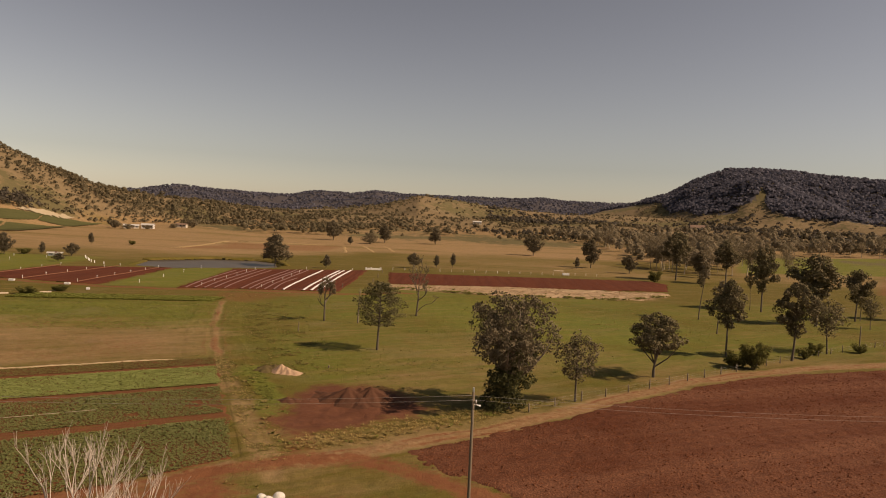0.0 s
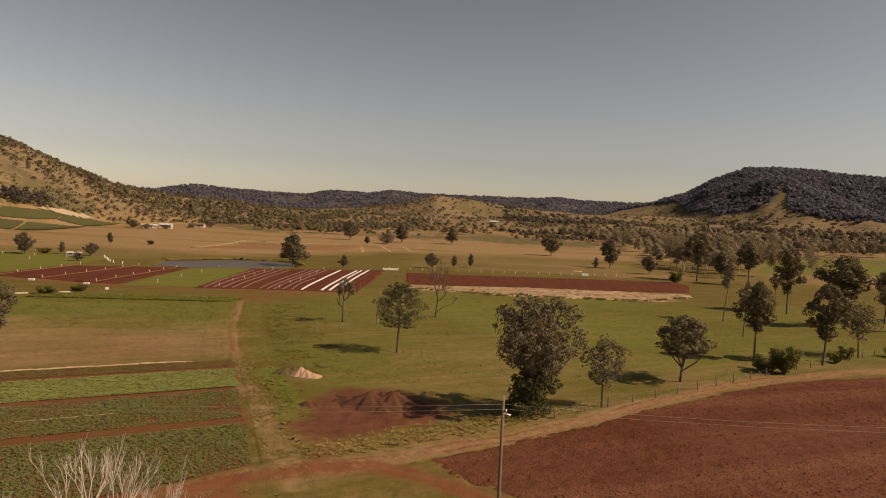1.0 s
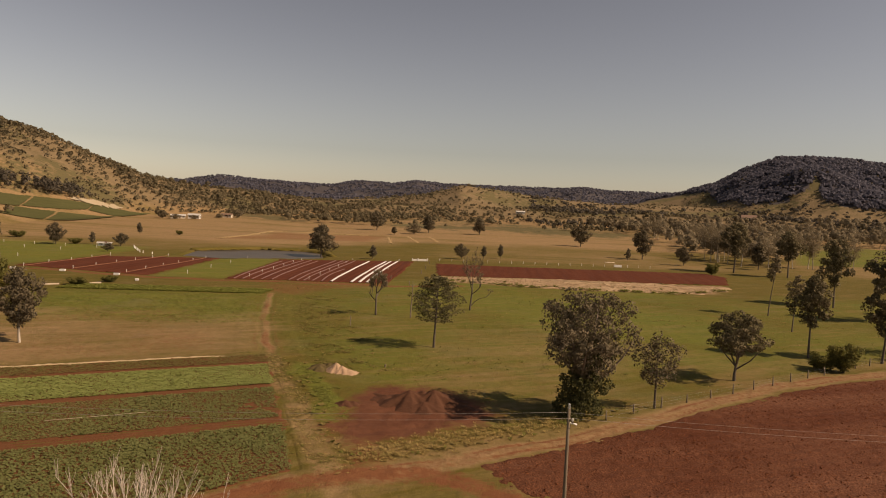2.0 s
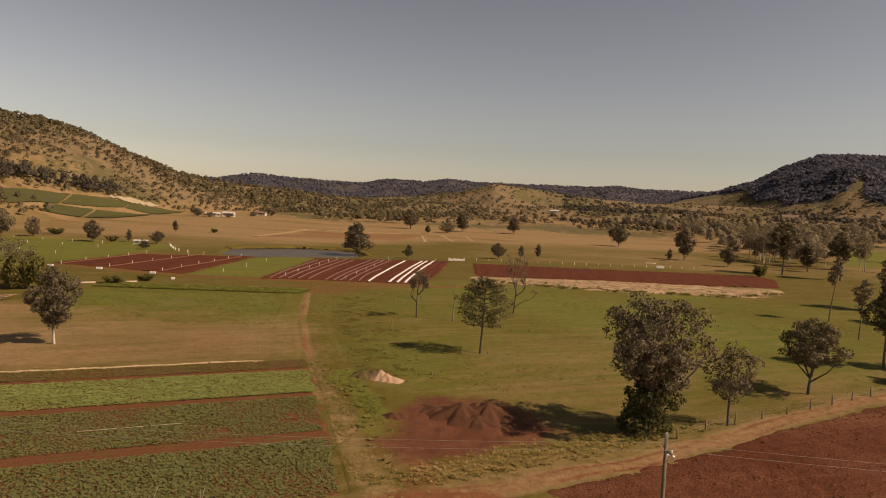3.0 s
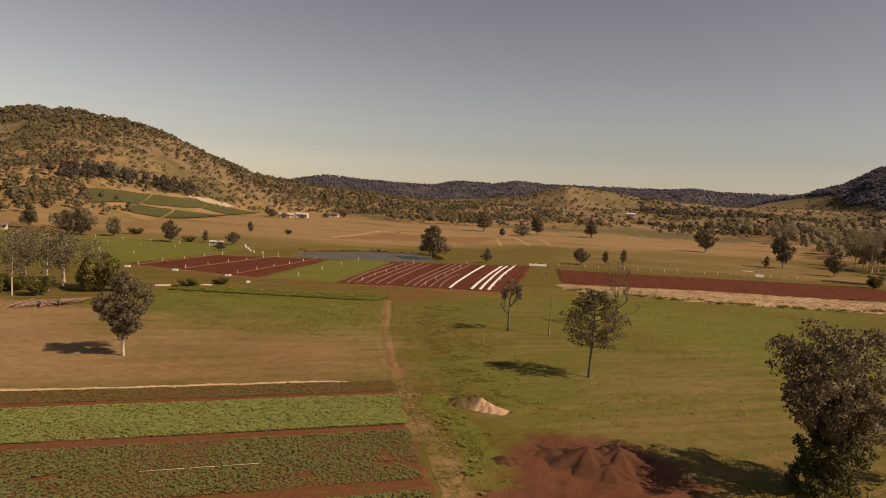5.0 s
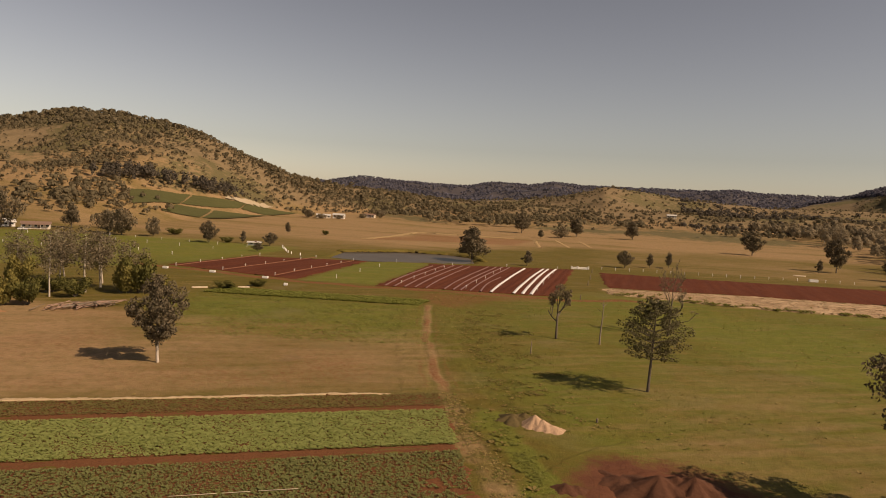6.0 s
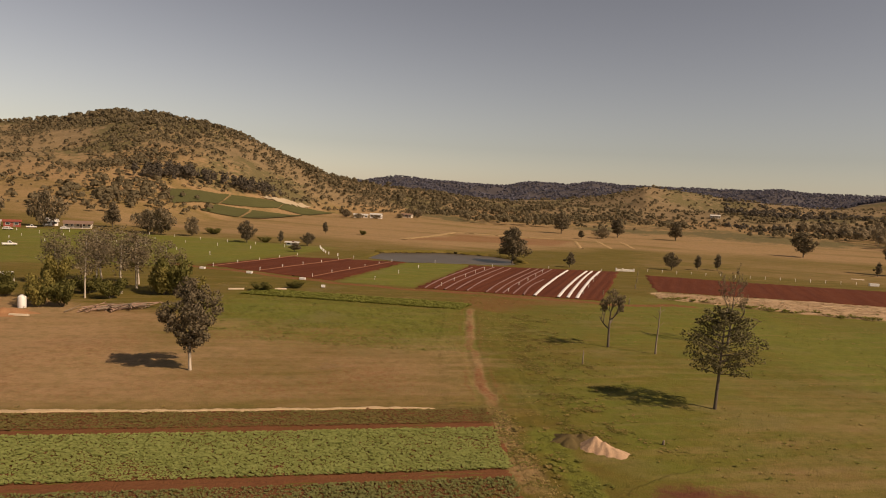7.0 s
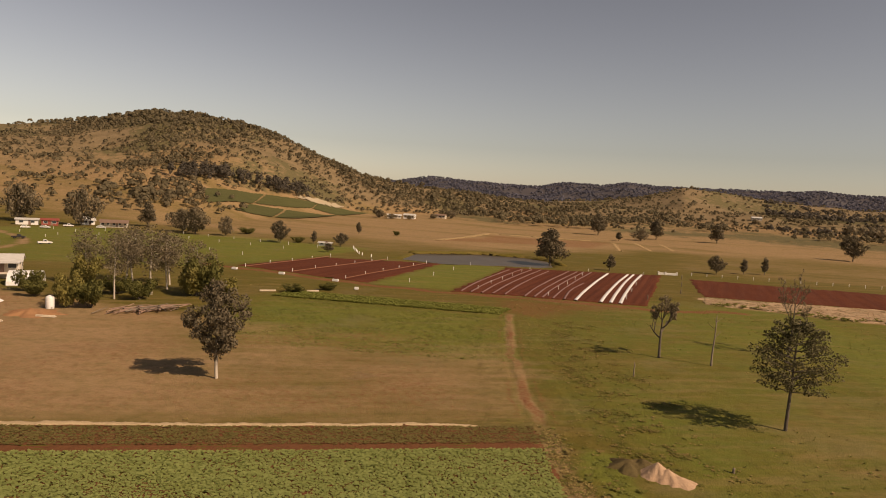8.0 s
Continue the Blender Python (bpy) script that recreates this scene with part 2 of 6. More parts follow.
RIGHT_HILL = ((10, 0.2, 1700, 1300), (13, 1.3, 1680, 1250), (15.5, 1.75, 1650, 1150), (18, 2.65, 1600, 1050), (19.6, 3.6, 1580, 1000),
              (21.9, 4.5, 1550, 960), (23.6, 4.58, 1550, 900), (27, 4.3, 1500, 960), (31.5, 3.9, 1450, 1000), (36, 3.4, 1450, 1000), (48, 2.2, 1500, 1000), (65, 1.0, 1600, 1100))
BACK_RANGE = ((-75, 1.0, 2700, 1700), (-35, 1.2, 2700, 1700), (-26, 1.1, 2700, 1700), (-23.6, 1.08, 2700, 1700), (-21, 1.6, 2650, 1650),
              (-17, 1.32, 2650, 1650), (-12.3, 1.25, 2700, 1700), (-10, 1.66, 2700, 1600), (-7.5, 1.6, 2700, 1600), (-5.2, 1.9, 2650, 1600),
              (-3.4, 1.7, 2650, 1600), (2.4, 1.75, 2650, 1600), (6.2, 1.72, 2650, 1600), (7.8, 1.92, 2650, 1600), (9.6, 1.72, 2650, 1600), (15, 1.7, 2700, 1700), (25, 1.8, 2700, 1700), (70, 1.6, 2700, 1700))


def ridge(az, r, rows, push):
    a = np.array(rows, float)
    crest = np.interp(az, a[:, 0], a[:, 2])
    top = 22 + crest * np.tan(np.radians(np.interp(az, a[:, 0], a[:, 1])))
    foot = np.interp(az, a[:, 0], a[:, 3])
    s = np.clip((r - foot) / (crest - foot) + push * np.clip((r - foot) / 60, 0, 1) * np.clip((crest - r) / 120, 0, 1), 0, 1)
    front = 0.55 * s ** 1.3 + 0.45 * s * s * (3 - 2 * s)
    back = np.clip(1 - (r - crest) / (0.55 * crest), 0.25, 1)
    return top * front * np.where(r > crest, back, 1)


def land(x, y):
    """Height of the ground."""
    x, y = np.asarray(x, float), np.asarray(y, float)
    dx, dy = x - LAND_X, y - LAND_Y
    r, az = np.hypot(dx, dy), np.degrees(np.arctan2(dx, dy))
    floor = 9.0 * np.clip((r - 430) / 400, 0, 1) ** 1.2 + 14.0 * np.clip((r - 830) / 800, 0, 1)
    gully = 0.10 * grain(x, y, 130, 3) + 0.05 * grain(x, y, 60, 4)
    z = floor
    for rows in (LEFT_HILL, KNOLL, RIGHT_HILL, BACK_RANGE):
        h = ridge(az, r, rows, gully)
        z = np.maximum(z, h)
    z = np.where(np.abs(az) > 100, np.minimum(z, 6), z)
    far = np.clip((r - 450) / 300, 0, 1)
    return z + far * (1.2 * grain(x, y, 45, 7) + 0.5 * grain(x, y, 18, 8)) + np.clip(r / 120, 0.2, 1) * 0.12 * grain(x, y, 22, 9)


# ---------------------------------------------------------------- ground


def mesh_from(name, verts, faces, material=None, smooth=False, normals=None):
    me = bpy.data.meshes.new(name)
    verts = np.asarray(verts, float)
    if isinstance(faces, np.ndarray):
        k = faces.shape[1]
        me.vertices.add(len(verts))
        me.vertices.foreach_set("co", verts.ravel())
        me.loops.add(faces.size)
        me.loops.foreach_set("vertex_index", faces.ravel().astype(np.int32))
        me.polygons.add(len(faces))
        me.polygons.foreach_set("loop_start", np.arange(0, faces.size, k, dtype=np.int32))
        me.polygons.foreach_set("loop_total", np.full(len(faces), k, dtype=np.int32))
        me.update(calc_edges=True)
    else:
        me.from_pydata([tuple(v) for v in verts], [], faces)
    me.polygons.foreach_set("use_smooth", [smooth] * len(me.polygons))
    if material:
        me.materials.append(material)
    if normals is not None:
        me.normals_split_custom_set_from_vertices(normals)
    return me


def inside(x, y, corners, soft):
    """1 inside the polygon, 0 outside, with an edge that many metres soft."""
    c = np.array(corners, float)
    near, odd = np.full(x.shape, 1e9), np.zeros(x.shape, bool)
    for (ax, ay), (bx, by) in zip(c, np.roll(c, -1, 0)):
        ux, uy = bx - ax, by - ay
        t = np.clip(((x - ax) * ux + (y - ay) * uy) / (ux * ux + uy * uy), 0, 1)
        near = np.minimum(near, np.hypot(x - ax - t * ux, y - ay - t * uy))
        if by != ay:
            odd ^= ((ay > y) != (by > y)) & (x < ax + (y - ay) * ux / (by - ay))
    return np.clip(0.5 + np.where(odd, near, -near) / soft, 0, 1)


def along(x, y, line, width, soft):
    """1 on a band of that width along the line."""
    near = np.full(x.shape, 1e9)
    for (ax, ay), (bx, by) in zip(line, line[1:]):
        ux, uy = bx - ax, by - ay
        t = np.clip(((x - ax) * ux + (y - ay) * uy) / (ux * ux + uy * uy), 0, 1)
        near = np.minimum(near, np.hypot(x - ax - t * ux, y - ay - t * uy))
    return np.clip(0.5 + (width / 2 - near) / soft, 0, 1)


FARM_TRACK = ((-56, 176), (-51.5, 160), (-48.2, 147), (-43.5, 132), (-39, 119), (-36.3, 111), (-31.5, 100), (-26, 88), (-21.5, 77), (-18, 69), (-16, 63))
FIELD_TRACK = ((-14, 67.5), (-6, 73.2), (3.7, 80.6), (14.2, 89.6), (23.2, 98.6), (30.3, 104.2), (37.4, 110.6), (57.5, 122.4), (80, 132), (130, 150))
YARD_ROAD = ((-58, 36), (-42, 49), (-30, 58.0), (-21, 64.4), (-15, 67.6), (-10, 68.6), (-5.5, 67.0), (0.5, 63.2), (6, 59), (14, 52))
BARE_PATCH = ((-20.5, 80), (-19.5, 91), (-15, 97.5), (-9, 97), (-4, 92.5), (-3.5, 86), (-8, 80), (-13.5, 75.5), (-18, 76))
TERRACES = ((-345, 440), (-332, 500), (-297, 590), (-292, 520), (-289, 450), (-312, 428))
SCAR = ((-322, 528), (-317, 552), (-305, 580), (-302, 574), (-308, 547))
TERRACE_PLOTS = (((-340, 444), (-329, 496), (-316, 464), (-317, 420)), ((-328, 500), (-311, 546), (-306, 527), (-316.5, 470)), ((-310, 549), (-292, 600), (-290, 552), (-305, 530)),
                 ((-314, 460), (-307, 491), (-293, 455), (-304, 430)), ((-306, 494), (-290, 542), (-281, 472), (-292, 459)))
HILL_CLUMP, HILL_DARK = (-345, 405), (-408, 480)
LEFT_GREEN = ((-300, 180), (-290, 246), (-268, 285), (-211, 296), (-150, 290), (-146, 252), (-146, 209), (-151, 196), (-188, 170), (-235, 150))
FAR_GREEN = ((160, 392), (178, 440), (214, 520), (272, 563), (334, 582), (430, 585), (450, 425), (330, 405), (245, 412))
LUSH_BAND = ((-36, 150), (-20, 200), (0, 215), (40, 205), (60, 165), (38, 140), (10, 146), (-12, 160), (-24, 148))
TALL_CROP_BACK = ((-57, 176), (-104, 168), (-100, 150), (-84, 127), (-46, 138))
BROWN_FIELD = ((-140, 385), (-148, 468), (-75, 475), (-66, 420), (-112, 398))
BROWN_FIELD_EAST = ((172, 286), (255, 412), (420, 405), (420, 260), (240, 240))


def widened(corners, by):
    """The plot with its corners that much further from its middle."""
    mx, my = sum(c[0] for c in corners) / len(corners), sum(c[1] for c in corners) / len(corners)
    return [(mx + (x - mx) * by, my + (y - my) * by) for x, y in corners]


def off_line(x, y, line):
    """Distance from the line."""
    near = np.full(x.shape, 1e9)
    for (ax, ay), (bx, by) in zip(line, line[1:]):
        ux, uy = bx - ax, by - ay
        t = np.clip(((x - ax) * ux + (y - ay) * uy) / (ux * ux + uy * uy), 0, 1)
        near = np.minimum(near, np.hypot(x - ax - t * ux, y - ay - t * uy))
    return near


def ground_height(x, y):
    z = land(x, y) - 1.6 * inside(x, y, POND, 3.0)
    z += np.where(np.hypot(x - LAND_X, y - LAND_Y) < 260, 0.05 * rough(x, y, 1.4, 21, 2), 0)
    return z - 0.35 * np.clip(inside(x, y, PLOUGH, 5.0) * 4 - 2.6, 0, 1)


def ground_cover(x, y, z):
    """How much bare dirt, lush grass, dry grass, forest floor, shrub and upland there is, each from 0 to 1."""
    r = np.hypot(x - LAND_X, y - LAND_Y)
    wob_x, wob_y = x + 1.2 * rough(x, y, 7, 31), y + 1.2 * rough(x, y, 7, 37)
    trk_x, trk_y = x + 0.5 * rough(x, y, 7, 33), y + 0.5 * rough(x, y, 7, 35)
    soft_x, soft_y = x + 9 * rough(x, y, 28, 45), y + 9 * rough(x, y, 28, 47)
    far_x, far_y = x + 9 * rough(x, y, 60, 41), y + 9 * rough(x, y, 60, 43)
    path = off_line(trk_x, trk_y, FARM_TRACK)
    lane_off = off_line(trk_x, trk_y, FIELD_TRACK)
    upper = np.clip((y - 108) / 8, 0, 1)
    patchy = np.clip(0.72 + 0.5 * grain(x, y, 6, 5), 0.2, 1)
    dirt = np.maximum.reduce([
        0.62 * upper * patchy * np.clip(1.6 - path / 0.55, 0, 1),
        0.42 * upper * patchy * np.exp(-((path - 1.7) / 0.35) ** 2),
        0.30 * (1 - upper) * np.exp(-((path - 0.8) / 0.3) ** 2) * np.clip(0.7 + 0.8 * grain(x, y, 4, 6), 0, 1),
        0.85 * np.exp(-((lane_off - 0.85) / 0.38) ** 2) * np.clip(0.8 + 0.5 * grain(x, y, 5, 7), 0.3, 1),
        0.40 * np.clip(2.2 - lane_off / 0.8, 0, 1),
        np.clip(0.85 + 0.35 * rough(x, y, 4, 8), 0, 1) * along(trk_x, trk_y, YARD_ROAD, 3.4, 2.2),
        (0.40 + 0.30 * rough(x, y, 3, 10)) * inside(wob_x, wob_y, ((-21.5, 84), (-17, 85), (-14, 76), (-11, 71), (-17, 67), (-20, 73)), 3.0),
        0.8 * inside(wob_x, wob_y, ((-48, 36), (-36, 53), (-21, 63.5), (-17, 60), (-22, 52), (-34, 40)), 3.0),
        0.55 * along(trk_x, trk_y, ((-13, 59), (-4, 59.5), (6, 55)), 1.6, 1.0),
        0.82 * along(wob_x, wob_y, ((-150, 206), (-98, 198), (-76, 199), (-50, 203), (-28, 206), (-12, 214)), 3.4, 2.0),
        0.5 * inside(wob_x, wob_y, ((-64, 196), (-58, 178), (-50, 176), (-46, 190), (-34, 204)), 6.0),
    ])
    gold = np.maximum.reduce([
        np.clip((y - 296 - 115 * np.clip((x + 110) / 70, 0, 1)) / 70 + 0.3 * rough(x, y, 40, 11), 0, 1) * 0.95,
        (0.95 - 0.6 * np.clip((x + 82 + 14 * rough(x, y, 20, 27)) / 40, 0, 1)) * inside(wob_x, wob_y, ((-40, 110), (-34, 112), (-48, 148), (-100, 140), (-150, 140), (-170, 96), (-90, 84)), 7.0),
        0.95 * along(trk_x, trk_y, FIELD_TRACK, 3.4, 1.6),
        0.66 * (1 - upper) * np.clip(2.0 - path / 0.95, 0, 1) * np.clip(0.8 + 0.6 * rough(x, y, 3.5, 6), 0, 1),
        0.8 * upper * np.clip(1.8 - path / 0.6, 0, 1),
        0.9 * inside(wob_x, wob_y, ((-21, 236), (-19, 224), (18, 219), (66, 226), (75, 250), (20, 249)), 2.5),
        0.85 * along(trk_x, trk_y, ((-20.6, 66.6), (-25.2, 62.0), (-33.6, 55.8), (-52, 44.5)), 1.3, 0.9),
        1.2 * along(wob_x, wob_y, ((-212, 188), (-222, 208), (-240, 224), (-292, 248)), 3.0, 2.0),
        0.5 * along(wob_x, wob_y, ((-18, 74), (-10, 75), (2, 82), (8, 88)), 4.0, 3.0),
        np.clip(0.02 + 0.4 * rough(x, y, 30, 13), 0, 0.24) * np.clip((165 - y + 12 * rough(x, y, 20, 17)) / 45, 0, 1) * np.clip((x + 34) / 12, 0, 1),
    ])
    gold = np.maximum(gold, np.clip(0.42 + 0.3 * rough(x, y, 60, 19), 0, 0.8) * np.clip((y - 300) / 30, 0, 1) * np.clip((x + 40) / 40, 0, 1))
    gold *= 1 - 0.5 * np.clip(1.3 * rough(x * 0.12, y + 0.1 * x, 16, 23), 0, 1) * np.clip((y - 290) / 20, 0, 1)
    slopes = np.clip((r - 620) / 150, 0, 1)
    gold = np.maximum(gold, slopes)
    lush = np.maximum.reduce([
        inside(far_x, far_y, LEFT_GREEN, 6.0) * 1.0,
        inside(x, y, FAR_GREEN, 6.0),
        0.95 * inside(soft_x, soft_y, LUSH_BAND, 24.0),
        0.95 * inside(wob_x, wob_y, TALL_CROP_BACK, 14.0),
        inside(x, y, GREEN_PLOT, 1.0),
        1.3 * along(wob_x, wob_y, ((-29.6, 105), (-24.6, 93), (-20, 83)), 2.6, 1.5),
        (0.55 + 0.22 * rough(x, y, 22, 49)) * inside(soft_x, soft_y, ((-50, 182), (-36, 120), (-14, 78), (60, 130), (120, 180), (110, 230), (0, 235)), 16.0),
    ])
    lane = along(wob_x, wob_y, ((-212, 188), (-222, 208), (-240, 224), (-292, 248)), 3.0, 2.0)
    lush *= 1 - np.maximum(lane, 0.25 * inside(x, y, ((-300, 180), (-262, 215), (-205, 236), (-150, 230), (-151, 196), (-188, 170), (-235, 150)), 6.0))
    gold *= 1 - np.maximum.reduce([inside(x, y, LEFT_GREEN, 6.0) * (1 - lane), inside(x, y, FAR_GREEN, 6.0)])
    dirt = np.maximum(dirt, 0.55 * inside(wob_x, wob_y, BARE_PATCH, 7.0))
    gold *= 1 - 0.75 * inside(soft_x, soft_y, TALL_CROP_BACK, 16.0)
    dirt = np.maximum(dirt, np.clip(0.18 + 0.16 * rough(x, y, 14, 15), 0, 0.36) * inside(x, y, ((-42, 112), (-60, 150), (-150, 140), (-170, 96), (-90, 84)), 12.0))
    dirt = np.maximum(dirt, 0.48 * inside(far_x, far_y, BROWN_FIELD, 10.0))
    dirt = np.maximum(dirt, 0.8 * inside(x, y, BROWN_FIELD_EAST, 10.0))
    shrub = np.clip(0.30 + 0.55 * rough(x, y, 70, 51) + 0.35 * np.clip((z - 55) / 30, 0, 1), 0, 1) * np.clip((r - 480) / 120, 0, 1)
    shrub *= 1 - np.maximum(inside(x, y, TERRACES, 10.0), inside(x, y, SCAR, 10.0))
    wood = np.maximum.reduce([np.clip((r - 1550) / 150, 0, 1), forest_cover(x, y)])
    churn = inside(x + 1.6 * rough(x, y, 5, 64), y + 1.6 * rough(x, y, 5, 66), BARE_PATCH, 3.2)
    upland = np.clip((r - 560) / 160, 0, 1) * np.clip((z - 8) / 6, 0, 1) * (1 - np.maximum(inside(x, y, TERRACES, 4.0), 0))
    return (("dirt", dirt), ("gold", gold), ("lush", lush), ("wood", wood), ("shrub", shrub), ("upland", upland), ("churn", churn))


def cover(me, x, y, z):
    for key, value in ground_cover(x, y, z):
        me.attributes.new(key, "FLOAT", "POINT").data.foreach_set("value", np.clip(value, 0, 1).astype(np.float32).ravel())


def ground_sheet():
    # rings round the walk, close together where the land is near
    az = np.radians(np.concatenate([np.arange(-180, -66, 3.0), np.linspace(-66, 58, 520), np.arange(61, 180, 3.0)]))
    radii = np.concatenate([[0.01, 2.0, 6.0, 10.0, 14.0, 18.0, 21.0], np.geomspace(24, 420, 320), np.geomspace(424, 4400, 180)[1:]])
    a, r = np.meshgrid(az, radii)
    x, y = LAND_X + r * np.sin(a), LAND_Y + r * np.cos(a)
    z = ground_height(x, y)
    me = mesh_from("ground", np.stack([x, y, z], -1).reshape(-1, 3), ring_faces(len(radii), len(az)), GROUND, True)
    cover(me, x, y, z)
    return tagged(new("ground", me), "dry olive and golden pasture running into wooded hills", "ground", kind="structure")


def track_ground(name, line, wide, label):
    """The worn ground along a track, with its wheel ruts, laid a little over the ground and sunk into it at its sides."""
    xs, ys = [p[0] for p in line], [p[1] for p in line]
    gx, gy = np.meshgrid(np.arange(min(xs) - wide, max(xs) + wide, 0.24), np.arange(min(ys) - wide, max(ys) + wide, 0.24))
    off = off_line(gx, gy, line)
    keep = (off < wide) & (inside(gx, gy, CROP_PLOT, 0.5) < 0.9)
    rut = np.exp(-((off - 0.85) / 0.35) ** 2)
    sink = np.clip((off - wide + 2.0) / 2.0, 0, 1) + np.clip(inside(gx, gy, CROP_PLOT, 1.0) * 2, 0, 1)
    z = ground_height(gx, gy) + 0.05 - 0.06 * rut + 0.03 * rough(gx, gy, 0.8, 25, 2) - np.where(off > wide - 2.0, 0.16, 0.35) * np.clip(sink, 0, 1)
    faces = grid_faces(*gx.shape)
    faces = faces[keep.ravel()[faces].all(1)]
    used, back_to = np.unique(faces, return_inverse=True)
    px, py = gx.ravel()[used], gy.ravel()[used]
    me = mesh_from(name, np.stack([px, py, z.ravel()[used]], -1), back_to.reshape(-1, 4), GROUND, True)
    cover(me, px, py, land(px, py))
    return tagged(new(name, me), label, "track", kind="structure")


def ring_faces(rows, columns):
    i, j = np.meshgrid(np.arange(rows - 1), np.arange(columns), indexing="ij")
    k = (j + 1) % columns
    return np.stack([i * columns + j, i * columns + k, (i + 1) * columns + k, (i + 1) * columns + j], -1).reshape(-1, 4)[:, ::-1]


def grid_faces(rows, columns):
    i, j = np.meshgrid(np.arange(rows - 1), np.arange(columns - 1), indexing="ij")
    return np.stack([i * columns + j, i * columns + j + 1, (i + 1) * columns + j + 1, (i + 1) * columns + j], -1).reshape(-1, 4)


def forest_cover(x, y):
    """Where closed forest stands on the hills."""
    dx, dy = np.asarray(x) - LAND_X, np.asarray(y) - LAND_Y
    r, az = np.hypot(dx, dy), np.degrees(np.arctan2(dx, dy))
    edge = 22 * rough(x, y, 90, 61)
    spur = np.interp(az, [12, 15.5, 18.2, 20.4, 22.4, 23.9, 24.7, 25.0, 25.4, 26.7, 29.6, 32.3, 60], [1640, 1640, 1390, 1225, 1208, 1228, 1282, 1210, 1175, 1160, 1160, 1190, 1190])
    east = (r + edge > spur) & (az > 12.5)
    far = r + edge > 1650
    return (east | far).astype(float)


POND = ((-119, 271), (-124, 297), (-105, 318), (-87, 320), (-76, 312), (-69.5, 290), (-73, 284), (-82, 278.5), (-103, 267))
GREEN_PLOT = ((-101.7, 266), (-82, 273), (-78, 204), (-96.9, 201))


# ---------------------------------------------------------------- fields


def patch(name, corners, step, lift, material, relief, label, category="field", edge=0.5, sink=True):
    """A field laid over the ground: corners in turn; relief(x, y) is its height over the ground."""
    c = np.array(corners, float)
    (x0, y0), (x1, y1) = c.min(0) - 1, c.max(0) + 1
    gx, gy = np.meshgrid(np.arange(x0, x1, step), np.arange(y0, y1, step))
    s = inside(gx + edge * (rough(gx, gy, 3.0, 71) + 0.35 * rough(gx, gy, 0.8, 75, 2)), gy + edge * (rough(gx, gy, 3.0, 73) + 0.35 * rough(gx, gy, 0.8, 77, 2)), corners, 1.6)
    keep = s > (0.02 if sink else 0.5)
    z = land(gx, gy) + lift + relief(gx, gy) - sink * (lift + 0.22) * np.clip((0.60 - s) / 0.22, 0, 1)
    faces = grid_faces(*gx.shape)
    faces = faces[keep.ravel()[faces].all(1)]
    used, back_to = np.unique(faces, return_inverse=True)
    me = mesh_from(name, np.stack([gx, gy, z], -1).reshape(-1, 3)[used], back_to.reshape(-1, 4), material, True)
    return tagged(new(name, me), label, category, kind="structure")


def furrows(turn, gap, deep):
    c, s = math.cos(turn), math.sin(turn)
    return lambda x, y: deep * (0.5 + 0.5 * np.sin((x * c + y * s) * 2 * math.pi / gap)) + 0.3 * deep * rough(x, y, 0.8, 81, 2)


def clods(x, y):
    return 0.09 * rough(x, y, 1.0, 91, 3) + 0.03 * np.sin((x * 0.42 - y * 0.91) * 2 * math.pi / 1.6)


PLOUGH = ((-5, 71.7), (0.2, 75.6), (6, 80.6), (13.4, 86.3), (21.2, 94.0), (28.6, 99.8), (35.6, 106.0), (46.5, 113.5), (55.3, 118.0), (75, 125.8), (105, 136), (105, 42), (20, 36), (5.2, 60.8), (1.6, 64.4), (-2.4, 67.1))
ground_sheet()
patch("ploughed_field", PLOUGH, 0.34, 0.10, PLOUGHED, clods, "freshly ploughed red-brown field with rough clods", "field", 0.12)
CROP_PLOT = ((-20.6, 68.2), (-25.1, 63.3), (-33.4, 57.2), (-80, 30), (-97.5, 77.2), (-36.7, 112.0))
track_ground("farm_track", FARM_TRACK, 6.5, "worn dirt farm track with grassy verges between paddocks")
track_ground("field_track", FIELD_TRACK[:9], 3.3, "pale dirt track along the ploughed field")
track_ground("yard_road", YARD_ROAD, 7.5, "red dirt yard road curving below the paddock")
FIELD_WEST = ((-142.4, 209), (-139.5, 249.5), (-102.6, 265), (-98.4, 201))
FIELD_MIDDLE = ((-80.7, 270.3), (-33.3, 291), (-32.2, 209.6), (-76.4, 201.5))
FIELD_EAST = ((-24, 286), (30, 292), (84, 302), (88, 290), (79, 257), (50, 252), (20.8, 249.5), (-20, 240))
patch("tilled_field", FIELD_WEST, 0.8, 0.12, TILLED, furrows(0, 1.6, 0.12), "tilled dark red field with sprinkler rows")
patch("tilled_field", FIELD_MIDDLE, 0.5, 0.12, TILLED, furrows(0, 2.1, 0.14), "tilled red field laid with plastic mulch strips")
patch("tilled_field", FIELD_EAST, 0.8, 0.12, TILLED, furrows(1.4, 1.6, 0.12), "tilled dark red field edged with straw stubble")

